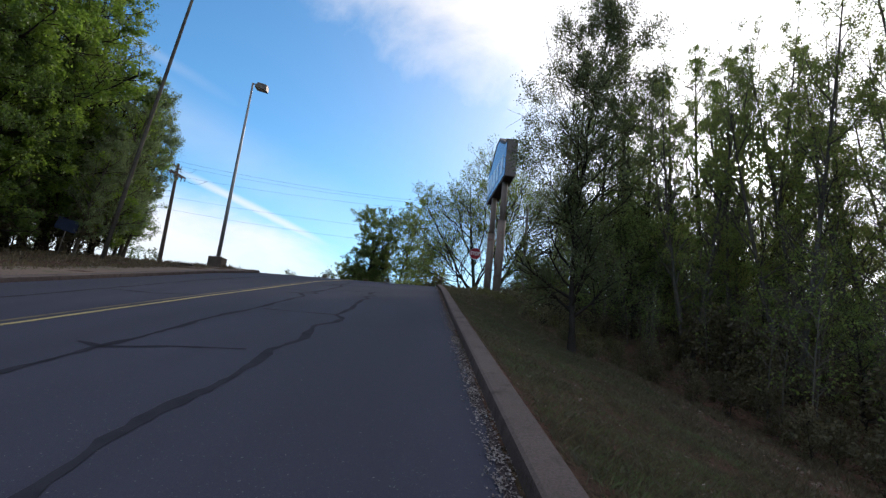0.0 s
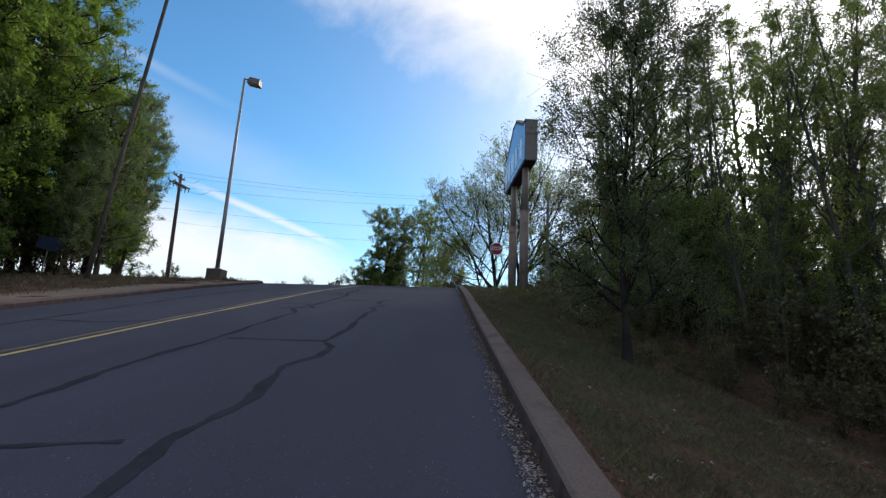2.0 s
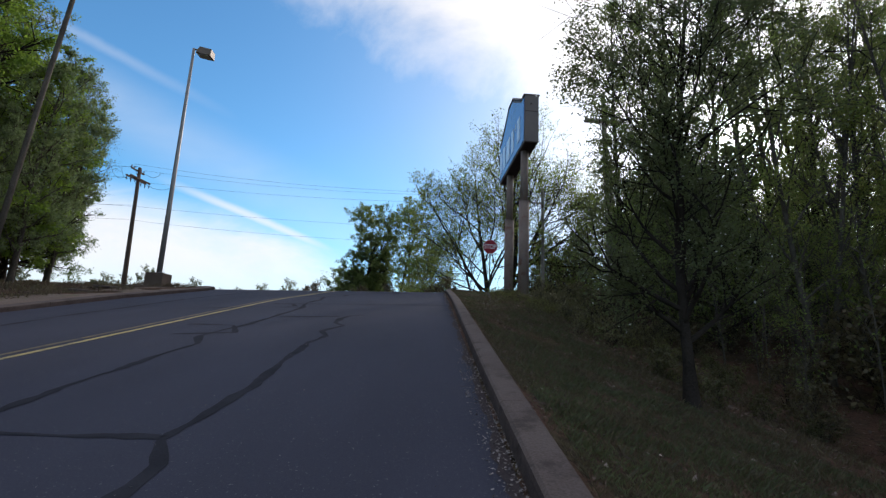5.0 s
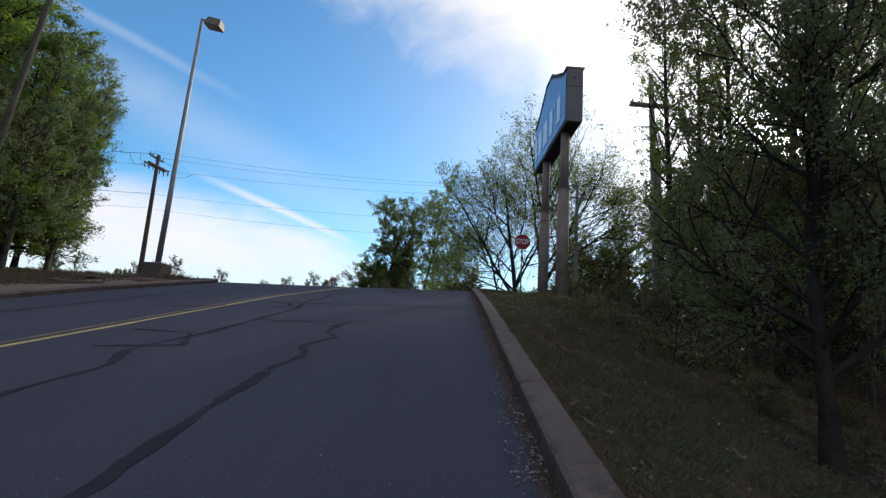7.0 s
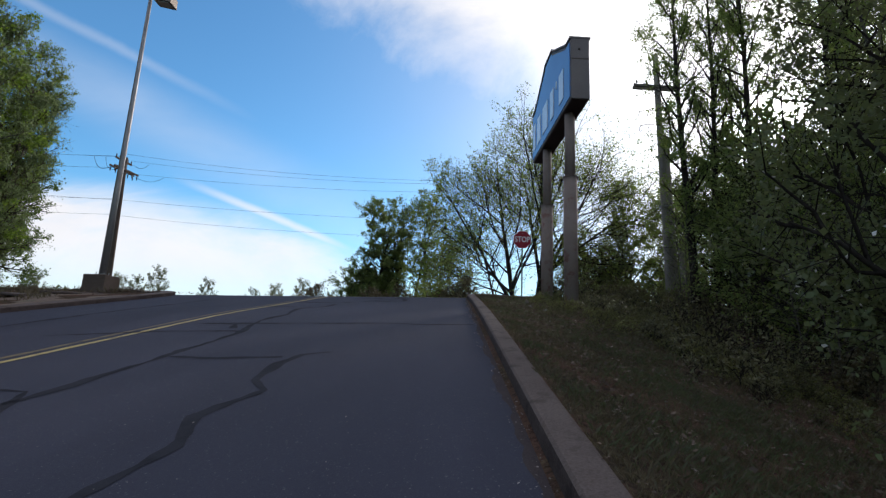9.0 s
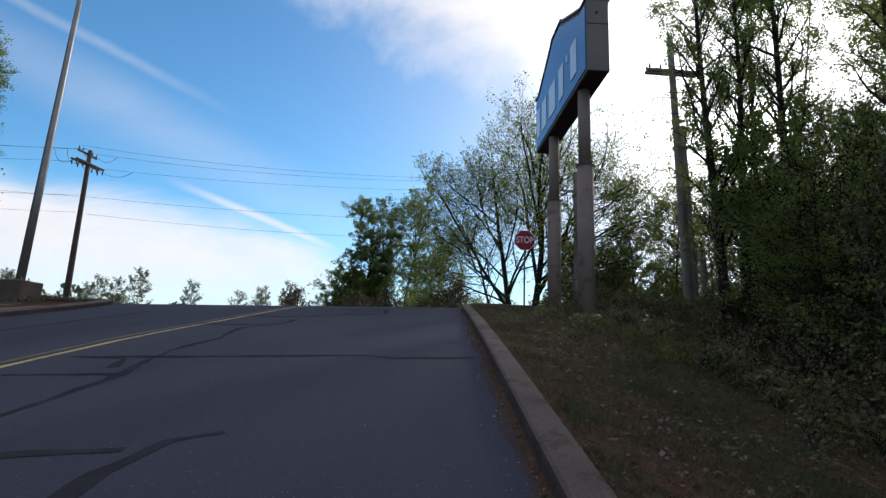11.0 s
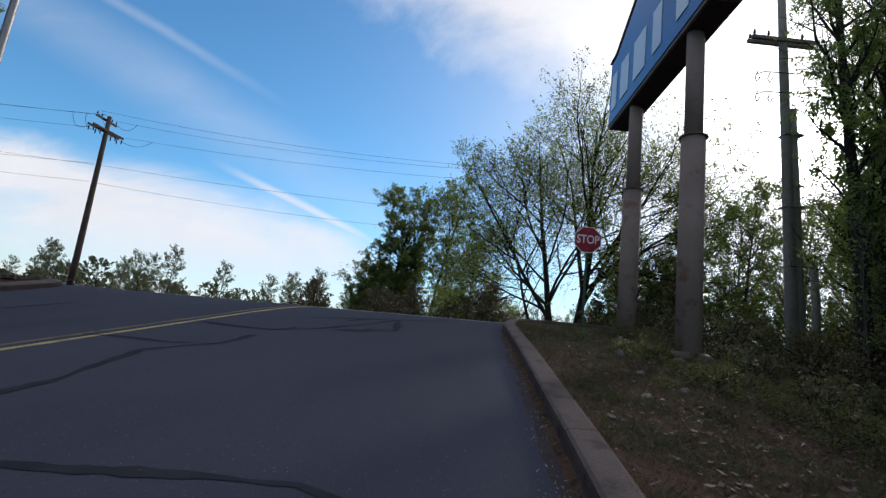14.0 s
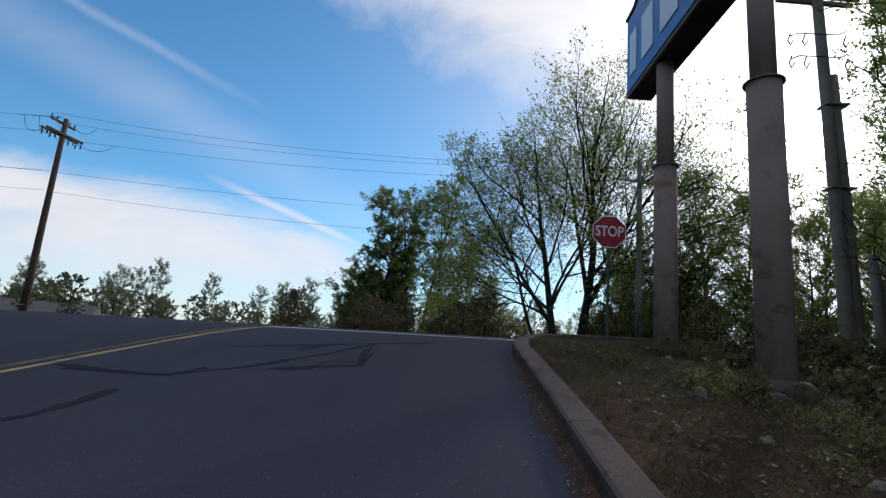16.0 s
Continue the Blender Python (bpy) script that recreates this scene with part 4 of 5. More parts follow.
def grow(seed, height, trunk_r, bare, limbs, spread_r, rise, twigs, leaves, leaf, mat_wood, mats, shape="oval", forks=1, sub=5, droop=0.0, thin=1.0, trunk_bend=0.03, taper=1.15, gaps=0.4, lump=None):
    """A tree as trunk, limbs and one or more leaf meshes.
    bare: clear share of the trunk. rise: 0 level limbs, 1 steep. mats: list of (material, share, size)."""
    r = random.Random(seed)
    rs = np.random.RandomState(seed)
    TV, TF, LV, LF = [], [], [], []

    def add(V, F, pts, radii, sides):
        v, f = tube_data(pts, radii, sides, False)
        o = len(V)
        V.extend(v)
        F.extend(tuple(i + o for i in q2) for q2 in f)

    stems = []
    for k in range(forks):
        a = k * 2 * math.pi / forks + r.uniform(-0.4, 0.4)
        tilt = 0.0 if forks == 1 else r.uniform(0.10, 0.26)
        pts = wander(Vector((0.12 * math.cos(a) * (forks > 1), 0.12 * math.sin(a) * (forks > 1), -0.3)), Vector((tilt * math.cos(a), tilt * math.sin(a), 1)), height * (1 if k == 0 else r.uniform(0.8, 0.97)), 12, r, trunk_bend, 0.02)
        R = trunk_r * (1 if forks == 1 else 0.75)
        radii = [R * (1.2 if i == 0 else 1.0) * (1 - 0.95 * (i / 12) ** taper) for i in range(13)]
        add(TV, TF, pts, radii, 9)
        stems.append((pts, radii))
    tips = []
    for i in range(limbs):
        pts, radii = stems[i % forks]
        k = bare + (1 - bare) * ((i + r.random()) / limbs) ** 1.2 * 0.97
        j = min(int(k * 12), 11)
        p = pts[j].lerp(pts[j + 1], k * 12 - j)
        u = (k - bare) / (1 - bare)
        if shape == "oval":
            reach = math.sin(math.pi * (0.18 + 0.78 * u)) ** 0.8
        elif shape == "round":
            reach = math.sin(math.pi * (0.26 + 0.66 * u)) ** 0.6
        elif shape == "cone":
            reach = 1.0 - 0.86 * u
        elif shape == "vase":
            reach = 0.55 + 0.75 * u if u < 0.6 else 1.0 - 1.2 * (u - 0.6)
        else:
            reach = 0.8 + 0.2 * math.sin(9 * u)
        a = i * 2.39996 + r.uniform(-0.5, 0.5)
        up = rise * r.uniform(0.6, 1.4) + (0.08 if shape == "round" else 0.35) * u
        d = Vector((math.cos(a), math.sin(a), up)).normalized()
        L = spread_r * reach * r.uniform(0.75, 1.2)
        lr = max(0.012, min(radii[j] * 0.55, 0.02 + 0.018 * L))
        lp = wander(p, d, L, 6, r, 0.10, 0.05 - droop)
        add(LV, LF, lp, [lr * (1 - 0.8 * q2 / 6) for q2 in range(7)], 5)
        tips.append((lp[-1], (lp[-1] - lp[-2]).normalized(), 0.3 * L))
        for m in range(sub):
            kk = 0.22 + 0.75 * (m + r.random()) / sub
            jj = min(int(kk * 6), 5)
            bp = lp[jj].lerp(lp[jj + 1], kk * 6 - jj)
            ax = (lp[jj + 1] - lp[jj]).normalized()
            side = ax.cross(Vector((r.gauss(0, 1), r.gauss(0, 1), r.gauss(0, 1)))).normalized()
            bd = (ax * 0.75 + side * 0.8 + Vector((0, 0, 0.18 - droop))).normalized()
            bl = L * 0.45 * (1.1 - 0.6 * kk) * r.uniform(0.7, 1.25) + 0.15
            bpts = wander(bp, bd, bl, 3, r, 0.16, 0.04 - droop)
            add(LV, LF, bpts, [lr * 0.42 * (1 - 0.7 * q2 / 3) for q2 in range(4)], 3)
            for w2 in range(twigs):
                t0 = r.random()
                jx = min(int(t0 * 3), 2)
                tp = bpts[jx].lerp(bpts[jx + 1], t0 * 3 - jx)
                td = ((bpts[jx + 1] - bpts[jx]).normalized() + Vector((r.gauss(0, 0.8), r.gauss(0, 0.8), r.gauss(0.1, 0.7)))).normalized()
                tips.append((tp, td, bl * 0.45 + 0.12))
    return foliage(tips, TV, TF, LV, LF, rs, leaves, leaf, mat_wood, mats, thin, gaps, lump)


def fork_tree(seed, stems, levels, leaves, leaf, mat_wood, mats, thin=1.0, gaps=0.2, lump=None, keep=0.72, split=(0.35, 0.75), lift=0.05):
    """An open-grown tree: stems (start, way, length, radius) that fork again and again into finer limbs.
    A start given as a height lies on the first stem."""
    r = random.Random(seed)
    rs = np.random.RandomState(seed)
    TV, TF, LV, LF, tips = [], [], [], [], []

    def limb(p, d, L, R, level, clear):
        n = 7 if level == 0 else 5
        pts = wander(p, d, L, n, r, 0.05 + 0.035 * level, lift)
        radii = [R * (1 - 0.55 * i / n) for i in range(n + 1)]
        V, F = (TV, TF) if level == 0 else (LV, LF)
        v, f = tube_data(pts, radii, 9 if level == 0 else (6 if level == 1 else 4), False)
        o = len(V)
        V.extend(v)
        F.extend(tuple(i + o for i in q) for q in f)
        if level == levels:
            for _ in range(3):
                k = 0.3 + 0.7 * r.random()
                j = min(int(k * n), n - 1)
                a = pts[j].lerp(pts[j + 1], k * n - j)
                tips.append((a, ((pts[j + 1] - pts[j]).normalized() + Vector((r.gauss(0, 0.7), r.gauss(0, 0.7), r.gauss(0.1, 0.6)))).normalized(), 0.35 * L + 0.15))
            return
        m = 7 if level == 0 else r.choice((4, 5))
        for c in range(m):
            k = clear + (1 - clear) * (c + r.uniform(0.2, 0.9)) / m
            j = min(int(k * n), n - 1)
            a = pts[j].lerp(pts[j + 1], k * n - j)
            ax = (pts[j + 1] - pts[j]).normalized()
            side = ax.cross(Vector((r.gauss(0, 1), r.gauss(0, 1), r.gauss(0, 1)))).normalized()
            open_to = r.uniform(*split) * (1.25 - 0.5 * k)
            limb(a, (ax + side * open_to * 1.5).normalized(), L * keep * (1.15 - 0.55 * k) * r.uniform(0.75, 1.15), radii[j] * r.uniform(0.42, 0.6), level + 1, 0.22)
        limb(pts[-1], (pts[-1] - pts[-2]).normalized(), L * 0.42, radii[-1] * 0.9, level + 1, 0.1)
        return pts

    main = None
    for start, way, length, radius in stems:
        if main and isinstance(start, float):
            j = max(i for i in range(len(main) - 1) if main[i].z <= start)
            start = main[j].lerp(main[j + 1], (start - main[j].z) / (main[j + 1].z - main[j].z))
        made = limb(Vector(start), Vector(way).normalized(), length, radius, 0, 0.28)
        main = main or made
    return foliage(tips, TV, TF, LV, LF, rs, leaves, leaf, mat_wood, mats, thin, gaps, lump)


def tree(name, made, at, label, category="tree", group="", turn=0.0, size=1.0, names=("crown", "blossom")):
    s = thing(name, at, label, category, group, turn=turn)
    s.scale = (size, size, size)
    part("trunk", made[0], s)
    part("bough", made[1], s)
    for nm, me in zip(names, made[2]):
        part(nm, me, s)
    return s


def plant(first, x, y, z, turn, size):
    """A copy of a tree elsewhere."""
    m = pose(x, y, z, 0, 0, turn)
    c = copy_thing(first, m)
    c.scale = (size, size, size)
    return c


rnd = random.Random(77)


def gz(x, y):
    o = off_drive(x, y)
    return float(road_z(x, y)) if (o < 0 or y > 43) else float(verge_z(x, y))


def stand(name, made, places, label, group, names=("crown", "blossom"), turn=None):
    first = None
    for x, y, s in places:
        t = rnd.uniform(0, 360) if turn is None else turn
        if first is None:
            first = tree(name, made, (x, y, gz(x, y)), label, "tree", group, t, s, names)
        else:
            plant(first, x, y, gz(x, y), t, s)


# flowering pear on the bank, by itself
pear = grow(3, 12.2, 0.15, 0.11, 46, 3.1, 0.95, 8, 66000, 0.062, M_BARK, [(M_LEAF_PEAR, 0.982, 1.0), (M_BLOSSOM, 0.018, 0.75)], "oval", sub=8, taper=0.42, gaps=0.5, lump=(0.6, 0.6))
tree("flowering_pear_tree", pear, (4.14, 12.62, gz(4.14, 12.62)), "flowering pear tree with grey-green leaves and white blossom", "tree")

slim_a = grow(5, 19, 0.17, 0.14, 46, 2.3, 1.35, 5, 19000, 0.088, M_BARK, [(M_LEAF_WOOD, 1.0, 1.0)], "oval", sub=6, trunk_bend=0.012, gaps=0.5, lump=(1.1, 0.52))
slim_b = grow(6, 18, 0.14, 0.12, 44, 2.2, 1.3, 5, 13000, 0.086, M_GREYBARK, [(M_LEAF_OLIVE, 0.7, 1.0), (M_LEAF_WOOD, 0.3, 1.0)], "oval", sub=6, trunk_bend=0.02, forks=2, gaps=0.5, lump=(1.1, 0.52))
stand("slender_woodland_tree", slim_a, [(9.15, 28.2, 1.0), (10.8, 29.6, 0.95), (12.0, 28.9, 1.05), (17.6, 28.7, 1.1), (26.9, 33.4, 1.15), (20.5, 24, 1.05), (14, 33.5, 0.95), (22, 31, 1.0), (13.5, 25, 0.9), (11.4, 23.4, 0.85), (16.6, 24.8, 1.0), (18.6, 28.0, 1.0)],
      "slender woodland tree, dark trunk and thin spring leaves", "roadside wood")
stand("slender_woodland_tree", slim_b, [(17.5, 22, 1.0), (18.8, 17.5, 1.05), (17, 13.2, 1.0), (23, 19, 1.1), (14.8, 16.2, 0.9), (28, 27, 1.1), (21, 12, 1.05), (30, 20, 1.1), (25, 13, 1.0), (13.2, 31.5, 0.85), (15, 11, 0.95), (19, 8, 1.0), (16.2, 18.6, 0.9), (19.6, 20.6, 1.0), (14.2, 13.0, 0.9), (22.5, 15.2, 1.05), (17.8, 10.2, 0.95), (24.6, 23.4, 1.05), (13.4, 19.2, 0.8), (12.2, 20.2, 0.92), (10.6, 17.6, 0.86), (12.6, 14.4, 0.95), (15.5, 20.5, 1.0)],
      "slender woodland tree, grey forked trunk and sparse olive leaves", "roadside wood", ("crown", "young_leaf_crown"))
under = grow(8, 7.0, 0.09, 0.10, 30, 2.6, 0.35, 6, 7800, 0.082, M_BARK, [(M_LEAF_DARK, 0.6, 1.0), (M_LEAF_WOOD, 0.4, 1.0)], "oval", sub=6, droop=0.02, lump=(0.7, 0.6))
stand("understorey_tree", under, [(9.9, 25.6, 1.0), (11.2, 22.6, 1.0), (9.6, 20.9, 0.8), (12.6, 27.2, 1.1), (13.5, 17.2, 0.7), (15, 24, 0.8), (8.9, 23.6, 0.75), (10.6, 24.3, 1.0), (12.2, 25.6, 1.05), (9.5, 22.1, 0.95), (11.8, 30.4, 1.1), (13.6, 29.2, 1.2), (15.4, 31.5, 1.25), (17.5, 32, 1.0), (20, 30, 0.8), (18, 25.5, 0.6), (16, 14.5, 0.6), (22, 22, 0.55), (25, 17, 0.6), (20, 15, 0.5), (28, 23, 0.6), (28, 13, 0.6), (12.8, 11.8, 0.6), (10.4, 28.2, 0.8)],
      "leafy green understorey tree with low branches", "roadside wood", ("crown", "pale_crown"))

maple = grow(12, 19, 0.26, 0.09, 56, 4.3, 0.25, 5, 50000, 0.15, M_BARK, [(M_LEAF_LIT, 1.0, 1.0)], "round", sub=7, droop=0.02, gaps=0.4, lump=(1.3, 0.55))
maple_d = grow(14, 18, 0.24, 0.11, 54, 4.2, 0.15, 5, 44000, 0.15, M_BARK, [(M_LEAF_SHADED, 1.0, 1.0)], "round", sub=7, droop=0.03, gaps=0.4, lump=(1.2, 0.55))
maple_b = grow(13, 21, 0.24, 0.10, 48, 3.9, 0.8, 7, 30000, 0.12, M_GREYBARK, [(M_LEAF_OLIVE, 0.5, 1.0), (M_LEAF_LIT, 0.5, 1.0)], "vase", sub=7, lump=(1.2, 0.6))
stand("leafy_maple_tree", maple, [(-21.4, 24.0, 0.88), (-22.4, 17.6, 1.02), (-25.5, 13.0, 1.05), (-26, 27.0, 0.9), (-22, 3, 1.0), (-21.0, 27.4, 0.62), (-24.2, 19.8, 1.0), (-24, 26, 0.85)],
      "tall maple tree in full bright green leaf", "trees along the far kerb")
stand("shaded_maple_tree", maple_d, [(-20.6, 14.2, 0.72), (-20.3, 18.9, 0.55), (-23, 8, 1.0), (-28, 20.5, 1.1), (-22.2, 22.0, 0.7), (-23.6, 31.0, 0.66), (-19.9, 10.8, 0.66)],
      "maple tree with shade put into its darker green leaves", "trees along the far kerb")
silver = grow(15, 11.5, 0.14, 0.15, 40, 2.5, 0.5, 6, 20000, 0.10, M_GREYBARK, [(M_LEAF_SILVER, 1.0, 1.0)], "oval", sub=6, lump=(0.9, 0.62))
stand("silvery_green_tree", silver, [(-18.9, 25.4, 0.95), (-19.8, 28.6, 0.8), (-18.6, 22.6, 0.6)], "slim tree with small silvery green leaves", "trees along the far kerb")
stand("young_oak_tree", maple_b, [(-20.6, 29.6, 0.56), (-23.8, 22.0, 1.0), (-25, 31.0, 0.7), (-22.4, 31.8, 0.5), (-29, 25, 1.0), (-27, 11, 1.0), (-21.8, 26.0, 0.82)], "tall thin-leaved tree with yellowish spring leaves", "trees along the far kerb", ("crown", "young_leaf_crown"))

LEAVES_NEW = [(M_LEAF_OLIVE, 0.6, 1.0), (M_LEAF_LIT, 0.4, 1.0)]
broad = fork_tree(21, [((0, 0, -0.4), (-0.16, 0, 1), 10.2, 0.25), (1.6, (-0.75, 0.1, 1), 8.8, 0.15), ((-0.9, 0.4, -0.4), (-0.45, 0.15, 1), 9.0, 0.12), (2.2, (-1, -0.1, 0.40), 5.0, 0.09), (2.6, (-0.9, 0.5, 0.75), 5.6, 0.12), (3.0, (0.4, -0.4, 0.9), 5.2, 0.11)],
                  4, 26000, 0.15, M_BARK, LEAVES_NEW, thin=0.5, split=(0.45, 0.85), keep=0.78, lift=0.02, gaps=0.1)
stand("spreading_tree", broad, [(5.1, 50.0, 1.0)], "wide spreading tree, dark open limbs and small new leaves", "trees across the street", ("crown", "young_leaf_crown"), 0.0)
tall = fork_tree(22, [((0, 0, -0.4), (0.13, 0, 1), 12.4, 0.31), (2.8, (0.6, 0.2, 1), 9.4, 0.17), (3.6, (-0.12, 0.3, 1), 10.2, 0.17), (4.0, (0.85, -0.1, 0.7), 6.4, 0.12)],
                 4, 24000, 0.15, M_BARK, LEAVES_NEW, thin=0.5, split=(0.4, 0.8), keep=0.76, lift=0.03, gaps=0.1)
stand("tall_forked_tree", tall, [(6.6, 50.6, 1.0)], "tall forked tree, dark limbs and small new leaves", "trees across the street", ("crown", "young_leaf_crown"), 0.0)
clump = grow(23, 13.4, 0.24, 0.06, 56, 4.3, 0.42, 6, 40000, 0.19, M_BARK, [(M_LEAF_DARK, 0.7, 1.0), (M_LEAF_WOOD, 0.3, 1.0)], "broad", sub=7, thin=1.5, gaps=0.3, lump=(1.7, 0.6))
stand("dark_maple_tree", clump, [(-9.7, 67.0, 1.02), (-12.6, 68.0, 0.5), (-8.6, 69.5, 0.72)], "dense dark green maple across the street", "trees across the street", ("crown", "pale_crown"))
thin_t = grow(25, 19.5, 0.19, 0.2, 34, 2.5, 0.9, 6, 6500, 0.16, M_BARK, [(M_LEAF_WOOD, 1.0, 1.0)], "oval", sub=6, thin=2.0)
stand("thin_grey_tree", thin_t, [(-5.0, 66.5, 0.96), (-3.2, 66.0, 0.94), (-6.3, 67.4, 0.88), (-2.0, 65.5, 0.74), (0.6, 66, 0.42)], "thin grey-trunked tree with sparse leaves", "trees across the street")
edge = grow(27, 11.5, 0.12, 0.12, 36, 3.1, 0.75, 5, 12000, 0.12, M_GREYBARK, [(M_LEAF_WOOD, 0.6, 1.0), (M_LEAF_OLIVE, 0.4, 1.0)], "oval", sub=6, thin=1.6, lump=(1.2, 0.6))
stand("edge_wood_tree", edge, [(13.2, 50, 0.8), (15.6, 52, 1.18), (18.6, 51.5, 1.22), (21.6, 50, 1.1), (24.5, 47.5, 1.05), (28, 51, 1.3), (31, 47, 1.1), (35, 50, 1.3), (39, 47, 1.2), (22, 59, 1.3), (32, 58, 1.35), (12, 57, 0.85), (46, 50, 1.3), (30, 44.9, 0.7), (18.5, 46.2, 0.75), (21.5, 45.4, 0.85), (26.5, 45.2, 0.9), (-1.0, 60, 0.84), (1.0, 62, 0.6), (40, 34, 0.9), (42, 26, 0.9), (41, 18, 0.85), (38, 10, 0.85), (44, 46, 1.2), (35, 46, 1.0), (48, 30, 1.0), (34, 4, 0.9), (47, 20, 1.0)],
      "bushy young tree at the edge of the wood", "wood across the street", ("crown", "young_leaf_crown"))

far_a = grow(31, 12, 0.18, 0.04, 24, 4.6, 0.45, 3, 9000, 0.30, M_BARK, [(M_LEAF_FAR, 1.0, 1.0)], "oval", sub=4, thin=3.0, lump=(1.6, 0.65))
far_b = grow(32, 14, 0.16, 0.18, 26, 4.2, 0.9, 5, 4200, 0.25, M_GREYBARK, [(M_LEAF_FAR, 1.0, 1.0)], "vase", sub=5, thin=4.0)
far_c = grow(33, 13, 0.16, 0.03, 30, 3.0, 0.1, 3, 6000, 0.32, M_BARK, [(M_LEAF_DARK, 1.0, 1.0)], "cone", sub=4, thin=3.0)


def tree_line(name, made, n, x0, x1, y0, y1, s0, s1, label):
    stand(name, made, [(x0 + (x1 - x0) * (i + rnd.random()) / n, rnd.uniform(y0, y1), rnd.uniform(s0, s1)) for i in range(n)], label, "distant tree line")


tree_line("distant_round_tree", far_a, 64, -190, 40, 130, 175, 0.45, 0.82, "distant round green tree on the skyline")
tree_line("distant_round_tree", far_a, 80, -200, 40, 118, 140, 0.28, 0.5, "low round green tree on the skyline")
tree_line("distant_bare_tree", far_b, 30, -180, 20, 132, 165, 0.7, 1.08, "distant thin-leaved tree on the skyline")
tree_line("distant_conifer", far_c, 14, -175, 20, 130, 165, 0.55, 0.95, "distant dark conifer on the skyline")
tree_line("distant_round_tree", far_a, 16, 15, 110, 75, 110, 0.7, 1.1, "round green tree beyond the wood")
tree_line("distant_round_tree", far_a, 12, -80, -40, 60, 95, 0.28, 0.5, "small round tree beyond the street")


# ---------------------------------------------------------------- shrubs
shrub = grow(41, 1.3, 0.02, 0.02, 10, 0.85, 0.9, 3, 620, 0.12, M_BARK, [(M_LEAF_SHRUB, 1.0, 1.0)], "oval", sub=4, thin=0.6)
shrub_d = grow(42, 1.8, 0.03, 0.02, 12, 0.95, 0.8, 4, 950, 0.105, M_BARK, [(M_LEAF_BRUSH, 1.0, 1.0)], "oval", sub=4, thin=0.6)
spots = [(rnd.uniform(4.4, 7.6), rnd.uniform(13, 30), rnd.uniform(0.18, 0.42)) for _ in range(52)]
spots += [(rnd.uniform(2.5, 4.6), rnd.uniform(22.5, 28.5), rnd.uniform(0.12, 0.28)) for _ in range(22)]
spots += [(rnd.uniform(5.5, 14), rnd.uniform(28.4, 30.0), rnd.uniform(0.3, 0.6)) for _ in range(30)]
cover = grow(46, 0.55, 0.012, 0.02, 12, 0.75, 0.45, 3, 420, 0.085, M_BARK, [(M_LEAF_GROUND, 1.0, 1.0)], "round", sub=3, thin=0.5)
stand("ground_cover_plant", cover, [(rnd.gauss(3.3 + 0.25 * (21.5 - yy), 0.6) + (2.0 if k % 3 == 0 else 0.0), yy, rnd.uniform(0.18, 0.48)) for k, yy in enumerate(rnd.gauss(20.8, 2.6) for _ in range(95))], "low bright green ground-cover plant on the bank", "ground cover on the bank")
stand("roadside_shrub", shrub, spots, "low yellow-green shrub on the bank", "shrubs on the bank")
spots = [(rnd.uniform(6.8, 10.5), rnd.uniform(2, 31), rnd.uniform(0.3, 0.7)) for _ in range(50)]
spots += [(rnd.uniform(9.5, 34), rnd.uniform(6, 31), rnd.uniform(0.7, 1.5)) for _ in range(95)]
stand("woodland_shrub", shrub_d, spots, "dull green woodland shrub under the trees", "shrubs under the trees")
stand("woodland_shrub", shrub_d, [(rnd.uniform(-26, -19), rnd.uniform(6, 27), rnd.uniform(1.0, 2.0)) for _ in range(22)], "dull green shrub under the maples", "shrubs under the maples")
thicket = grow(44, 5.5, 0.06, 0.02, 34, 2.2, 0.6, 5, 6500, 0.10, M_BARK, [(M_LEAF_WOOD, 0.55, 1.0), (M_LEAF_BRUSH, 0.45, 1.0)], "round", sub=5, thin=1.5)
stand("thicket_bush", thicket, [(9 + 2.35 * i + rnd.uniform(-0.8, 0.8), rnd.uniform(44.5, 48), rnd.uniform(0.4, 0.7)) for i in range(16)] + [(rnd.uniform(10, 45), rnd.uniform(50, 58), rnd.uniform(1.0, 1.5)) for _ in range(12)], "dense tall bush at the foot of the wood", "wood across the street", ("crown", "dull_crown"))
stand("street_shrub", shrub_d, [(rnd.uniform(-16, 44), rnd.uniform(44.5, 60), rnd.uniform(0.9, 1.9)) for _ in range(46)], "green shrub across the street", "shrubs across the street")


seedling = grow(47, 0.5, 0.006, 0.05, 9, 0.34, 0.7, 3, 150, 0.075, M_BARK, [(M_LEAF_PALE, 1.0, 1.0)], "oval", sub=3, thin=0.4, gaps=0.1)
stand("seedling_plant", seedling, [(3.2 + 0.12 * (yy - 16) * rnd.random() + abs(rnd.gauss(0, 1.3)), yy, rnd.uniform(0.45, 1.2)) for yy in [rnd.uniform(15.5, 28.6) for _ in range(60)]], "pale green leafy seedling on the bank", "seedlings on the bank")
bramble = grow(48, 1.0, 0.010, 0.03, 12, 0.95, 0.5, 4, 330, 0.07, M_BARK, [(M_LEAF_GROUND, 0.5, 1.0), (M_LEAF_PALE, 0.5, 1.0)], "round", sub=4, thin=0.5, droop=0.05, gaps=0.2)
stand("bramble_bush", bramble, [(rnd.uniform(4.2, 9.0), yy, rnd.uniform(0.5, 1.1)) for yy in [rnd.uniform(18, 29.4) for _ in range(26)]], "low tangled bramble with pale green leaves", "brambles on the bank", ("crown", "pale_crown"))
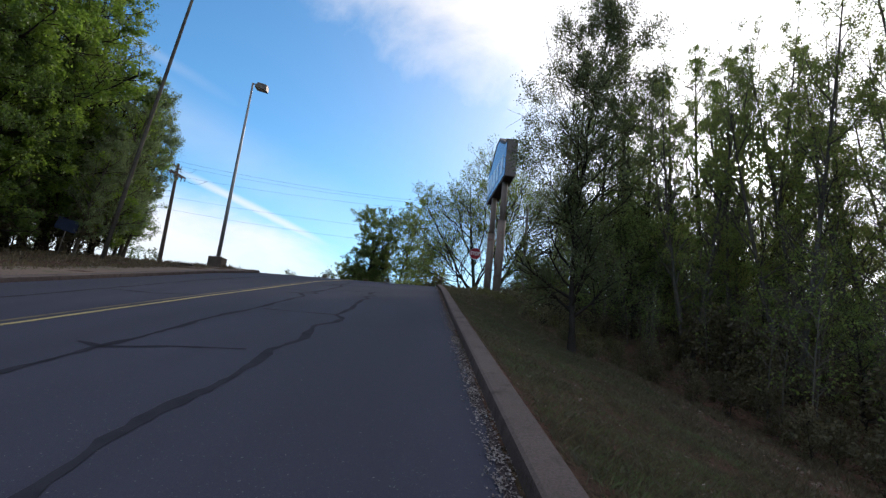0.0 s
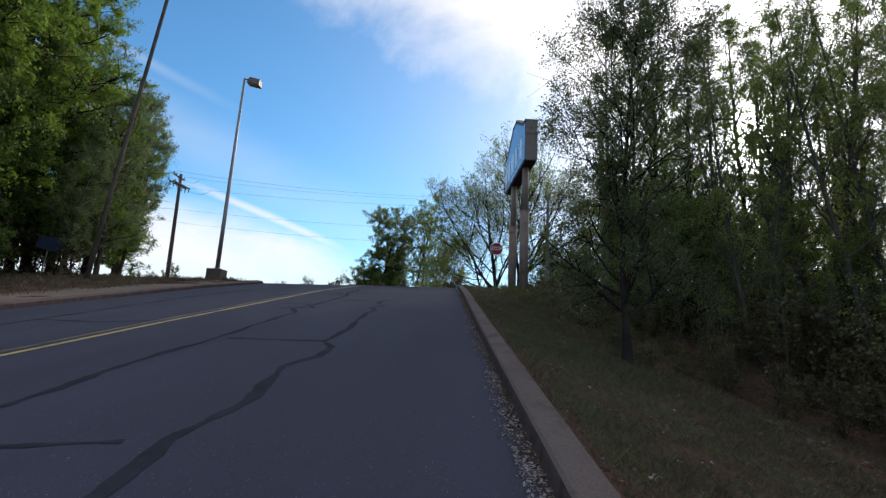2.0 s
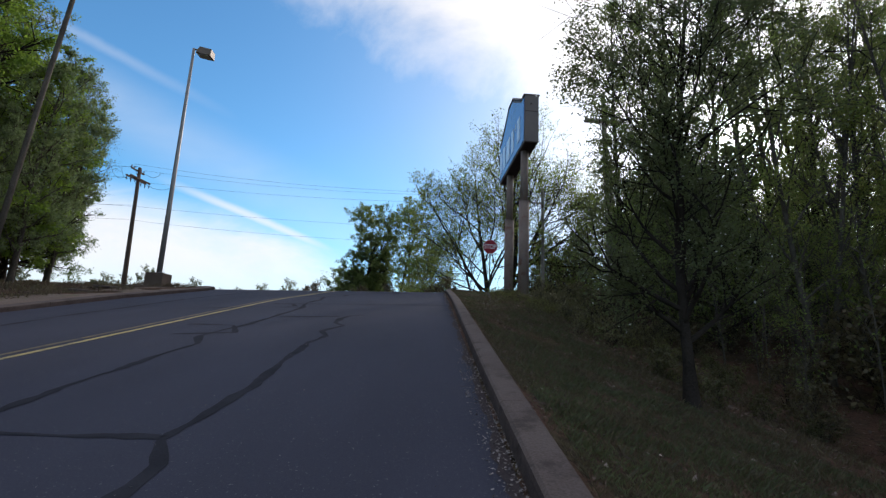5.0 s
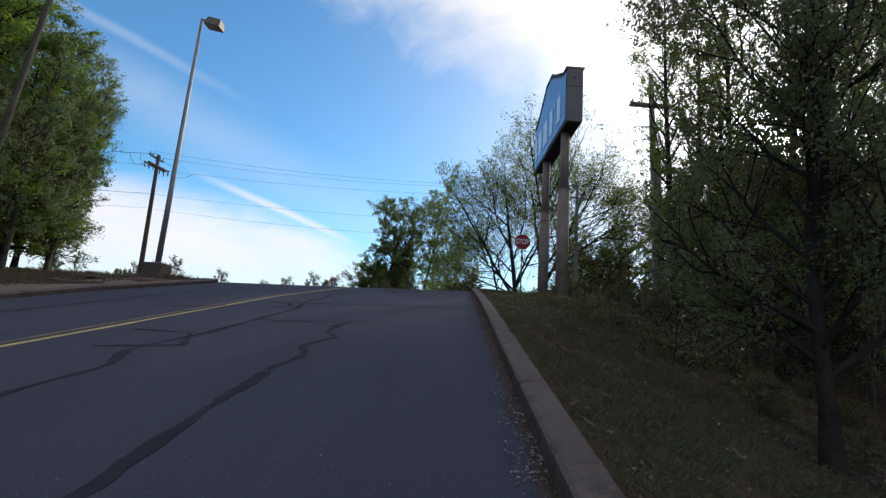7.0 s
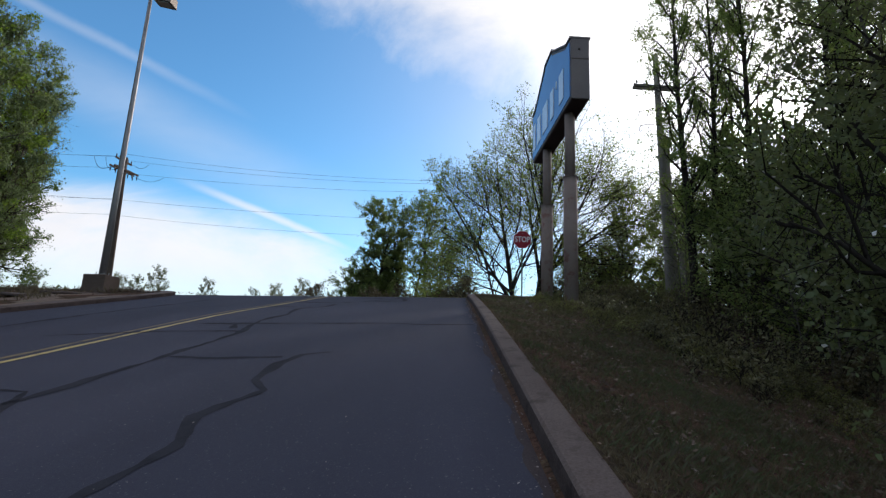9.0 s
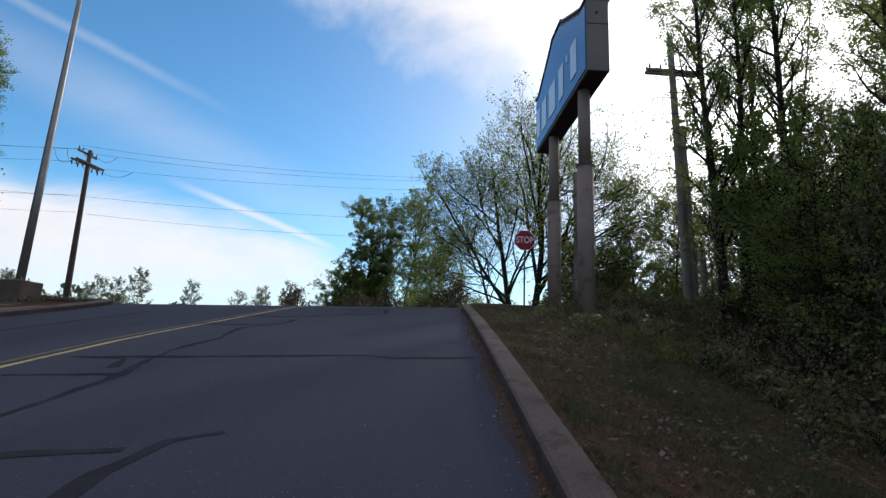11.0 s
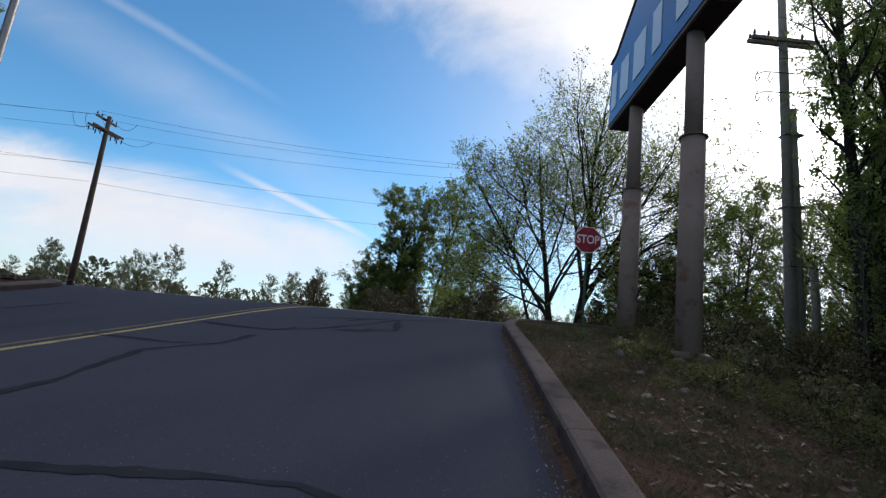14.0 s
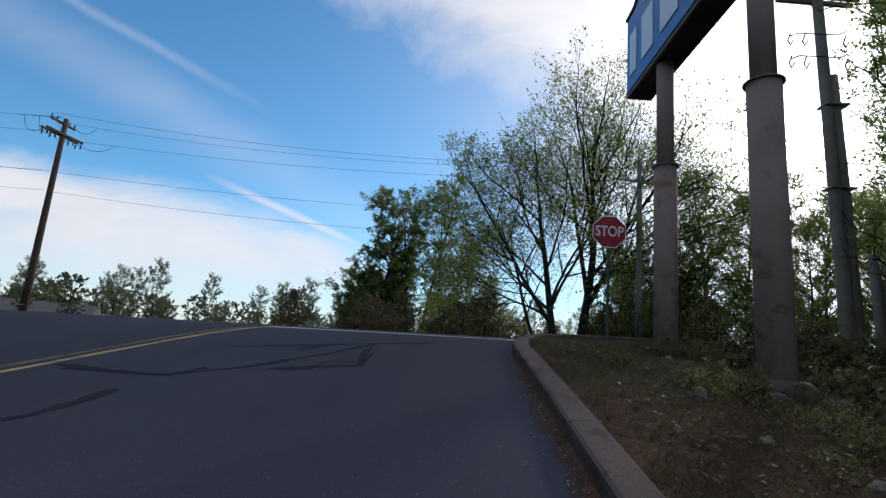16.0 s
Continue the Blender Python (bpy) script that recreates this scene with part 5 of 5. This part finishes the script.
sapling = grow(49, 4.2, 0.022, 0.25, 14, 0.9, 0.8, 3, 260, 0.07, M_GREYBARK, [(M_LEAF_WOOD, 1.0, 1.0)], "oval", sub=3, thin=0.7)
stand("bare_sapling", sapling, [(rnd.uniform(6.6, 15), yy, rnd.uniform(0.6, 1.3)) for yy in [rnd.uniform(3, 29.5) for _ in range(60)]], "thin grey sapling with few leaves under the trees", "saplings under the trees")


sunlit = grow(50, 4.2, 0.05, 0.03, 30, 2.0, 0.7, 5, 5200, 0.11, M_BARK, [(M_LEAF_OLIVE, 0.6, 1.0), (M_LEAF_LIT, 0.4, 1.0)], "round", sub=5, thin=1.2)
stand("sunlit_bush", sunlit, [(rnd.uniform(-3.5, 13.0), rnd.uniform(53, 60), rnd.uniform(0.5, 0.85)) for _ in range(14)], "yellow-green bush across the street", "shrubs across the street", ("crown", "bright_crown"))


# ---------------------------------------------------------------- grass, fallen leaves, gutter litter
def field(n, seed, x0, x1, y0, y1):
    rs = np.random.RandomState(seed)
    return rs, rs.uniform(x0, x1, n), rs.uniform(y0, y1, n)


def patchy(x, y, seed):
    """Uneven patches at three sizes, without rows."""
    r = random.Random(seed)
    v = np.zeros_like(x)
    for size, amp in ((2.4, 0.35), (0.9, 0.35), (0.3, 0.3)):
        for _ in range(5):
            a, ph = r.uniform(0, math.pi), r.uniform(0, 6.3)
            k = 2 * math.pi / (size * r.uniform(0.6, 1.6))
            v += amp * 0.55 * np.sin(k * (x * math.cos(a) + y * math.sin(a)) + ph)
    return v


def blades(name, mat, n, seed, region, h0, h1, width, lean, clumpy, label, height=verge_z):
    rs, x, y = field(n, seed, *region)
    keep = patchy(x, y, seed) + rs.normal(0, 0.45, n) > clumpy
    worn = np.exp(-((x - 1.9) / 1.2) ** 2 - ((y - 20.0) / 3.2) ** 2)
    keep &= rs.rand(n) > 0.6 * worn
    keep &= np.array([off_drive(a, b) > 0.31 for a, b in zip(x, y)])
    x, y = x[keep], y[keep]
    n = len(x)
    z = height(x, y) - 0.01
    a = rs.uniform(0, 2 * math.pi, n)
    h = rs.uniform(h0, h1, n)
    b = rs.uniform(0, 2 * math.pi, n)
    l = rs.uniform(0.2, 1.0, n) * lean * h
    wx, wy = np.cos(a) * width / 2, np.sin(a) * width / 2
    base = np.stack([x, y, z], 1)
    side = np.stack([wx, wy, 0 * wx], 1)
    mid = base + np.stack([np.cos(b) * l * 0.35, np.sin(b) * l * 0.35, h * 0.6], 1)
    tip = base + np.stack([np.cos(b) * l, np.sin(b) * l, h], 1)
    ob = new(name, quads_mesh(name, np.stack([base - side, base + side, mid + side * 0.6, tip], 1), mat))
    return tagged(ob, label, "grass", kind="stuff")


blades("grass", M_GRASS, 260000, 1, (0.25, 3.8, -3, 30.4), 0.018, 0.05, 0.0055, 1.1, -0.15, "short green and thin verge grass")
blades("fresh_grass", M_GREEN, 90000, 21, (0.4, 3.4, -3, 9), 0.022, 0.06, 0.005, 1.1, 0.25, "fresh green grass in patches on the verge")
blades("fresh_grass", M_GREEN, 110000, 23, (0.4, 5.0, 7, 21), 0.03, 0.085, 0.0065, 1.2, 0.32, "olive green grass in tufts on the bank")
blades("fresh_grass", M_GREEN, 45000, 22, (0.4, 3.6, 21, 30), 0.022, 0.06, 0.0055, 1.1, 0.1, "fresh green grass round the corner of the kerb")
blades("grass", M_GRASS, 60000, 4, (3.4, 8.0, -3, 30.4), 0.04, 0.13, 0.012, 0.9, 0.1, "longer dark grass on the bank")
blades("grass_tuft", M_GRASS, 120000, 6, (0.3, 5.0, -3, 30.4), 0.04, 0.10, 0.007, 1.2, 0.62, "scattered longer grass tufts on the verge")
blades("dry_grass", M_STRAW, 130000, 2, (0.25, 5.0, -3, 30.4), 0.012, 0.04, 0.005, 1.3, 0.05, "dry straw-coloured grass on the verge")
blades("grass", M_GRASS, 26000, 3, (-22, -11.4, 6, 30), 0.05, 0.2, 0.02, 0.8, 0.2, "rough grass behind the far kerb")
blades("grass", M_GRASS, 16000, 5, (-4, 16, 43.2, 52), 0.1, 0.3, 0.03, 0.6, -0.2, "tall grass across the street", lambda x, y: road_z(x, y) + 0.02)


def litter(name, mat, n, seed, region, s0, s1, label, height, clumpy=-9.0, bias=None, broad=1.0):
    rs, x, y = field(n, seed, *region)
    if bias is not None:
        x = region[1] - (region[1] - region[0]) * rs.rand(n) ** bias
    keep = patchy(x, y, seed) + rs.normal(0, 0.4, n) > clumpy
    x, y = x[keep], y[keep]
    n = len(x)
    z = height(x, y) + rs.uniform(0.006, 0.022, n)
    nrm = rs.normal(size=(n, 3)) * 0.35 + np.array([0, 0, 1])
    nrm /= np.linalg.norm(nrm, axis=1, keepdims=True)
    u = np.cross(nrm, rs.normal(size=(n, 3)))
    u /= np.linalg.norm(u, axis=1, keepdims=True)
    v = np.cross(nrm, u)
    sz = rs.uniform(s0, s1, (n, 1)) * 0.5
    c = np.stack([x, y, z], 1)
    up = nrm * sz * rs.uniform(0.1, 0.5, (n, 1))
    ob = new(name, quads_mesh(name, np.stack([c - u * sz, c - v * sz * 0.6 * broad + up * 0.6, c + u * sz + up, c + v * sz * 0.7 * broad], 1), mat))
    return tagged(ob, label, "litter", kind="stuff")


litter("fallen_leaves", M_LITTER, 16000, 11, (0.25, 4.2, -3, 30), 0.012, 0.042, "brown fallen leaves on the bank", verge_z, 0.0)
litter("fallen_leaves", M_LITTER, 9000, 12, (3.5, 16, -2, 31), 0.04, 0.11, "brown fallen leaves under the trees", verge_z)
litter("fallen_leaves", M_LITTER, 5000, 17, (0.6, 4.6, 15, 28), 0.016, 0.07, "reddish-brown leaf litter beside the sign posts", verge_z, 0.2)
litter("gutter_litter", M_GRIT, 5200, 13, (-0.20, 0.015, -3.2, 11), 0.006, 0.032, "grey dry leaf scraps and grit in the gutter", road_z, -0.2, 2.2)
litter("gutter_litter", M_GRIT, 1500, 14, (-0.18, 0.015, 11, 25), 0.005, 0.024, "grit and leaf scraps in the gutter", road_z, 0.1, 2.2)
litter("gutter_litter", M_GRIT, 5200, 19, (-0.135, -0.015, -0.5, 5.5), 0.006, 0.03, "pale dry scraps heaped along the kerb foot", road_z, 0.05, 1.0)
litter("road_grit", M_GRIT, 1000, 15, (-3.0, -0.05, -3.2, 22), 0.005, 0.018, "pale grit scattered on the asphalt", road_z, -9, 1.6)
litter("fallen_leaves", M_LITTER, 2500, 16, (-15, -11.5, 8, 30), 0.04, 0.1, "brown leaves and scraps behind the far kerb", verge_z)
litter("fallen_twigs", M_LITTER, 2400, 18, (0.35, 6.0, 4, 28), 0.05, 0.20, "thin dry twigs and stalks on the bank", verge_z, 0.0, None, 0.035)
litter("bleached_leaves", M_PALELITTER, 700, 31, (0.9, 4.8, 15, 28), 0.015, 0.07, "bleached tan leaves scattered on the bank", verge_z, 0.15)
litter("bleached_leaves", M_PALELITTER, 900, 32, (0.5, 6.0, -3, 15), 0.02, 0.07, "bleached leaf scraps on the verge", verge_z, 0.1)
litter("fallen_leaves", M_LITTER, 9000, 33, (0.8, 6.5, 12, 28), 0.03, 0.09, "thick brown leaf litter on the bank", verge_z, -0.1)
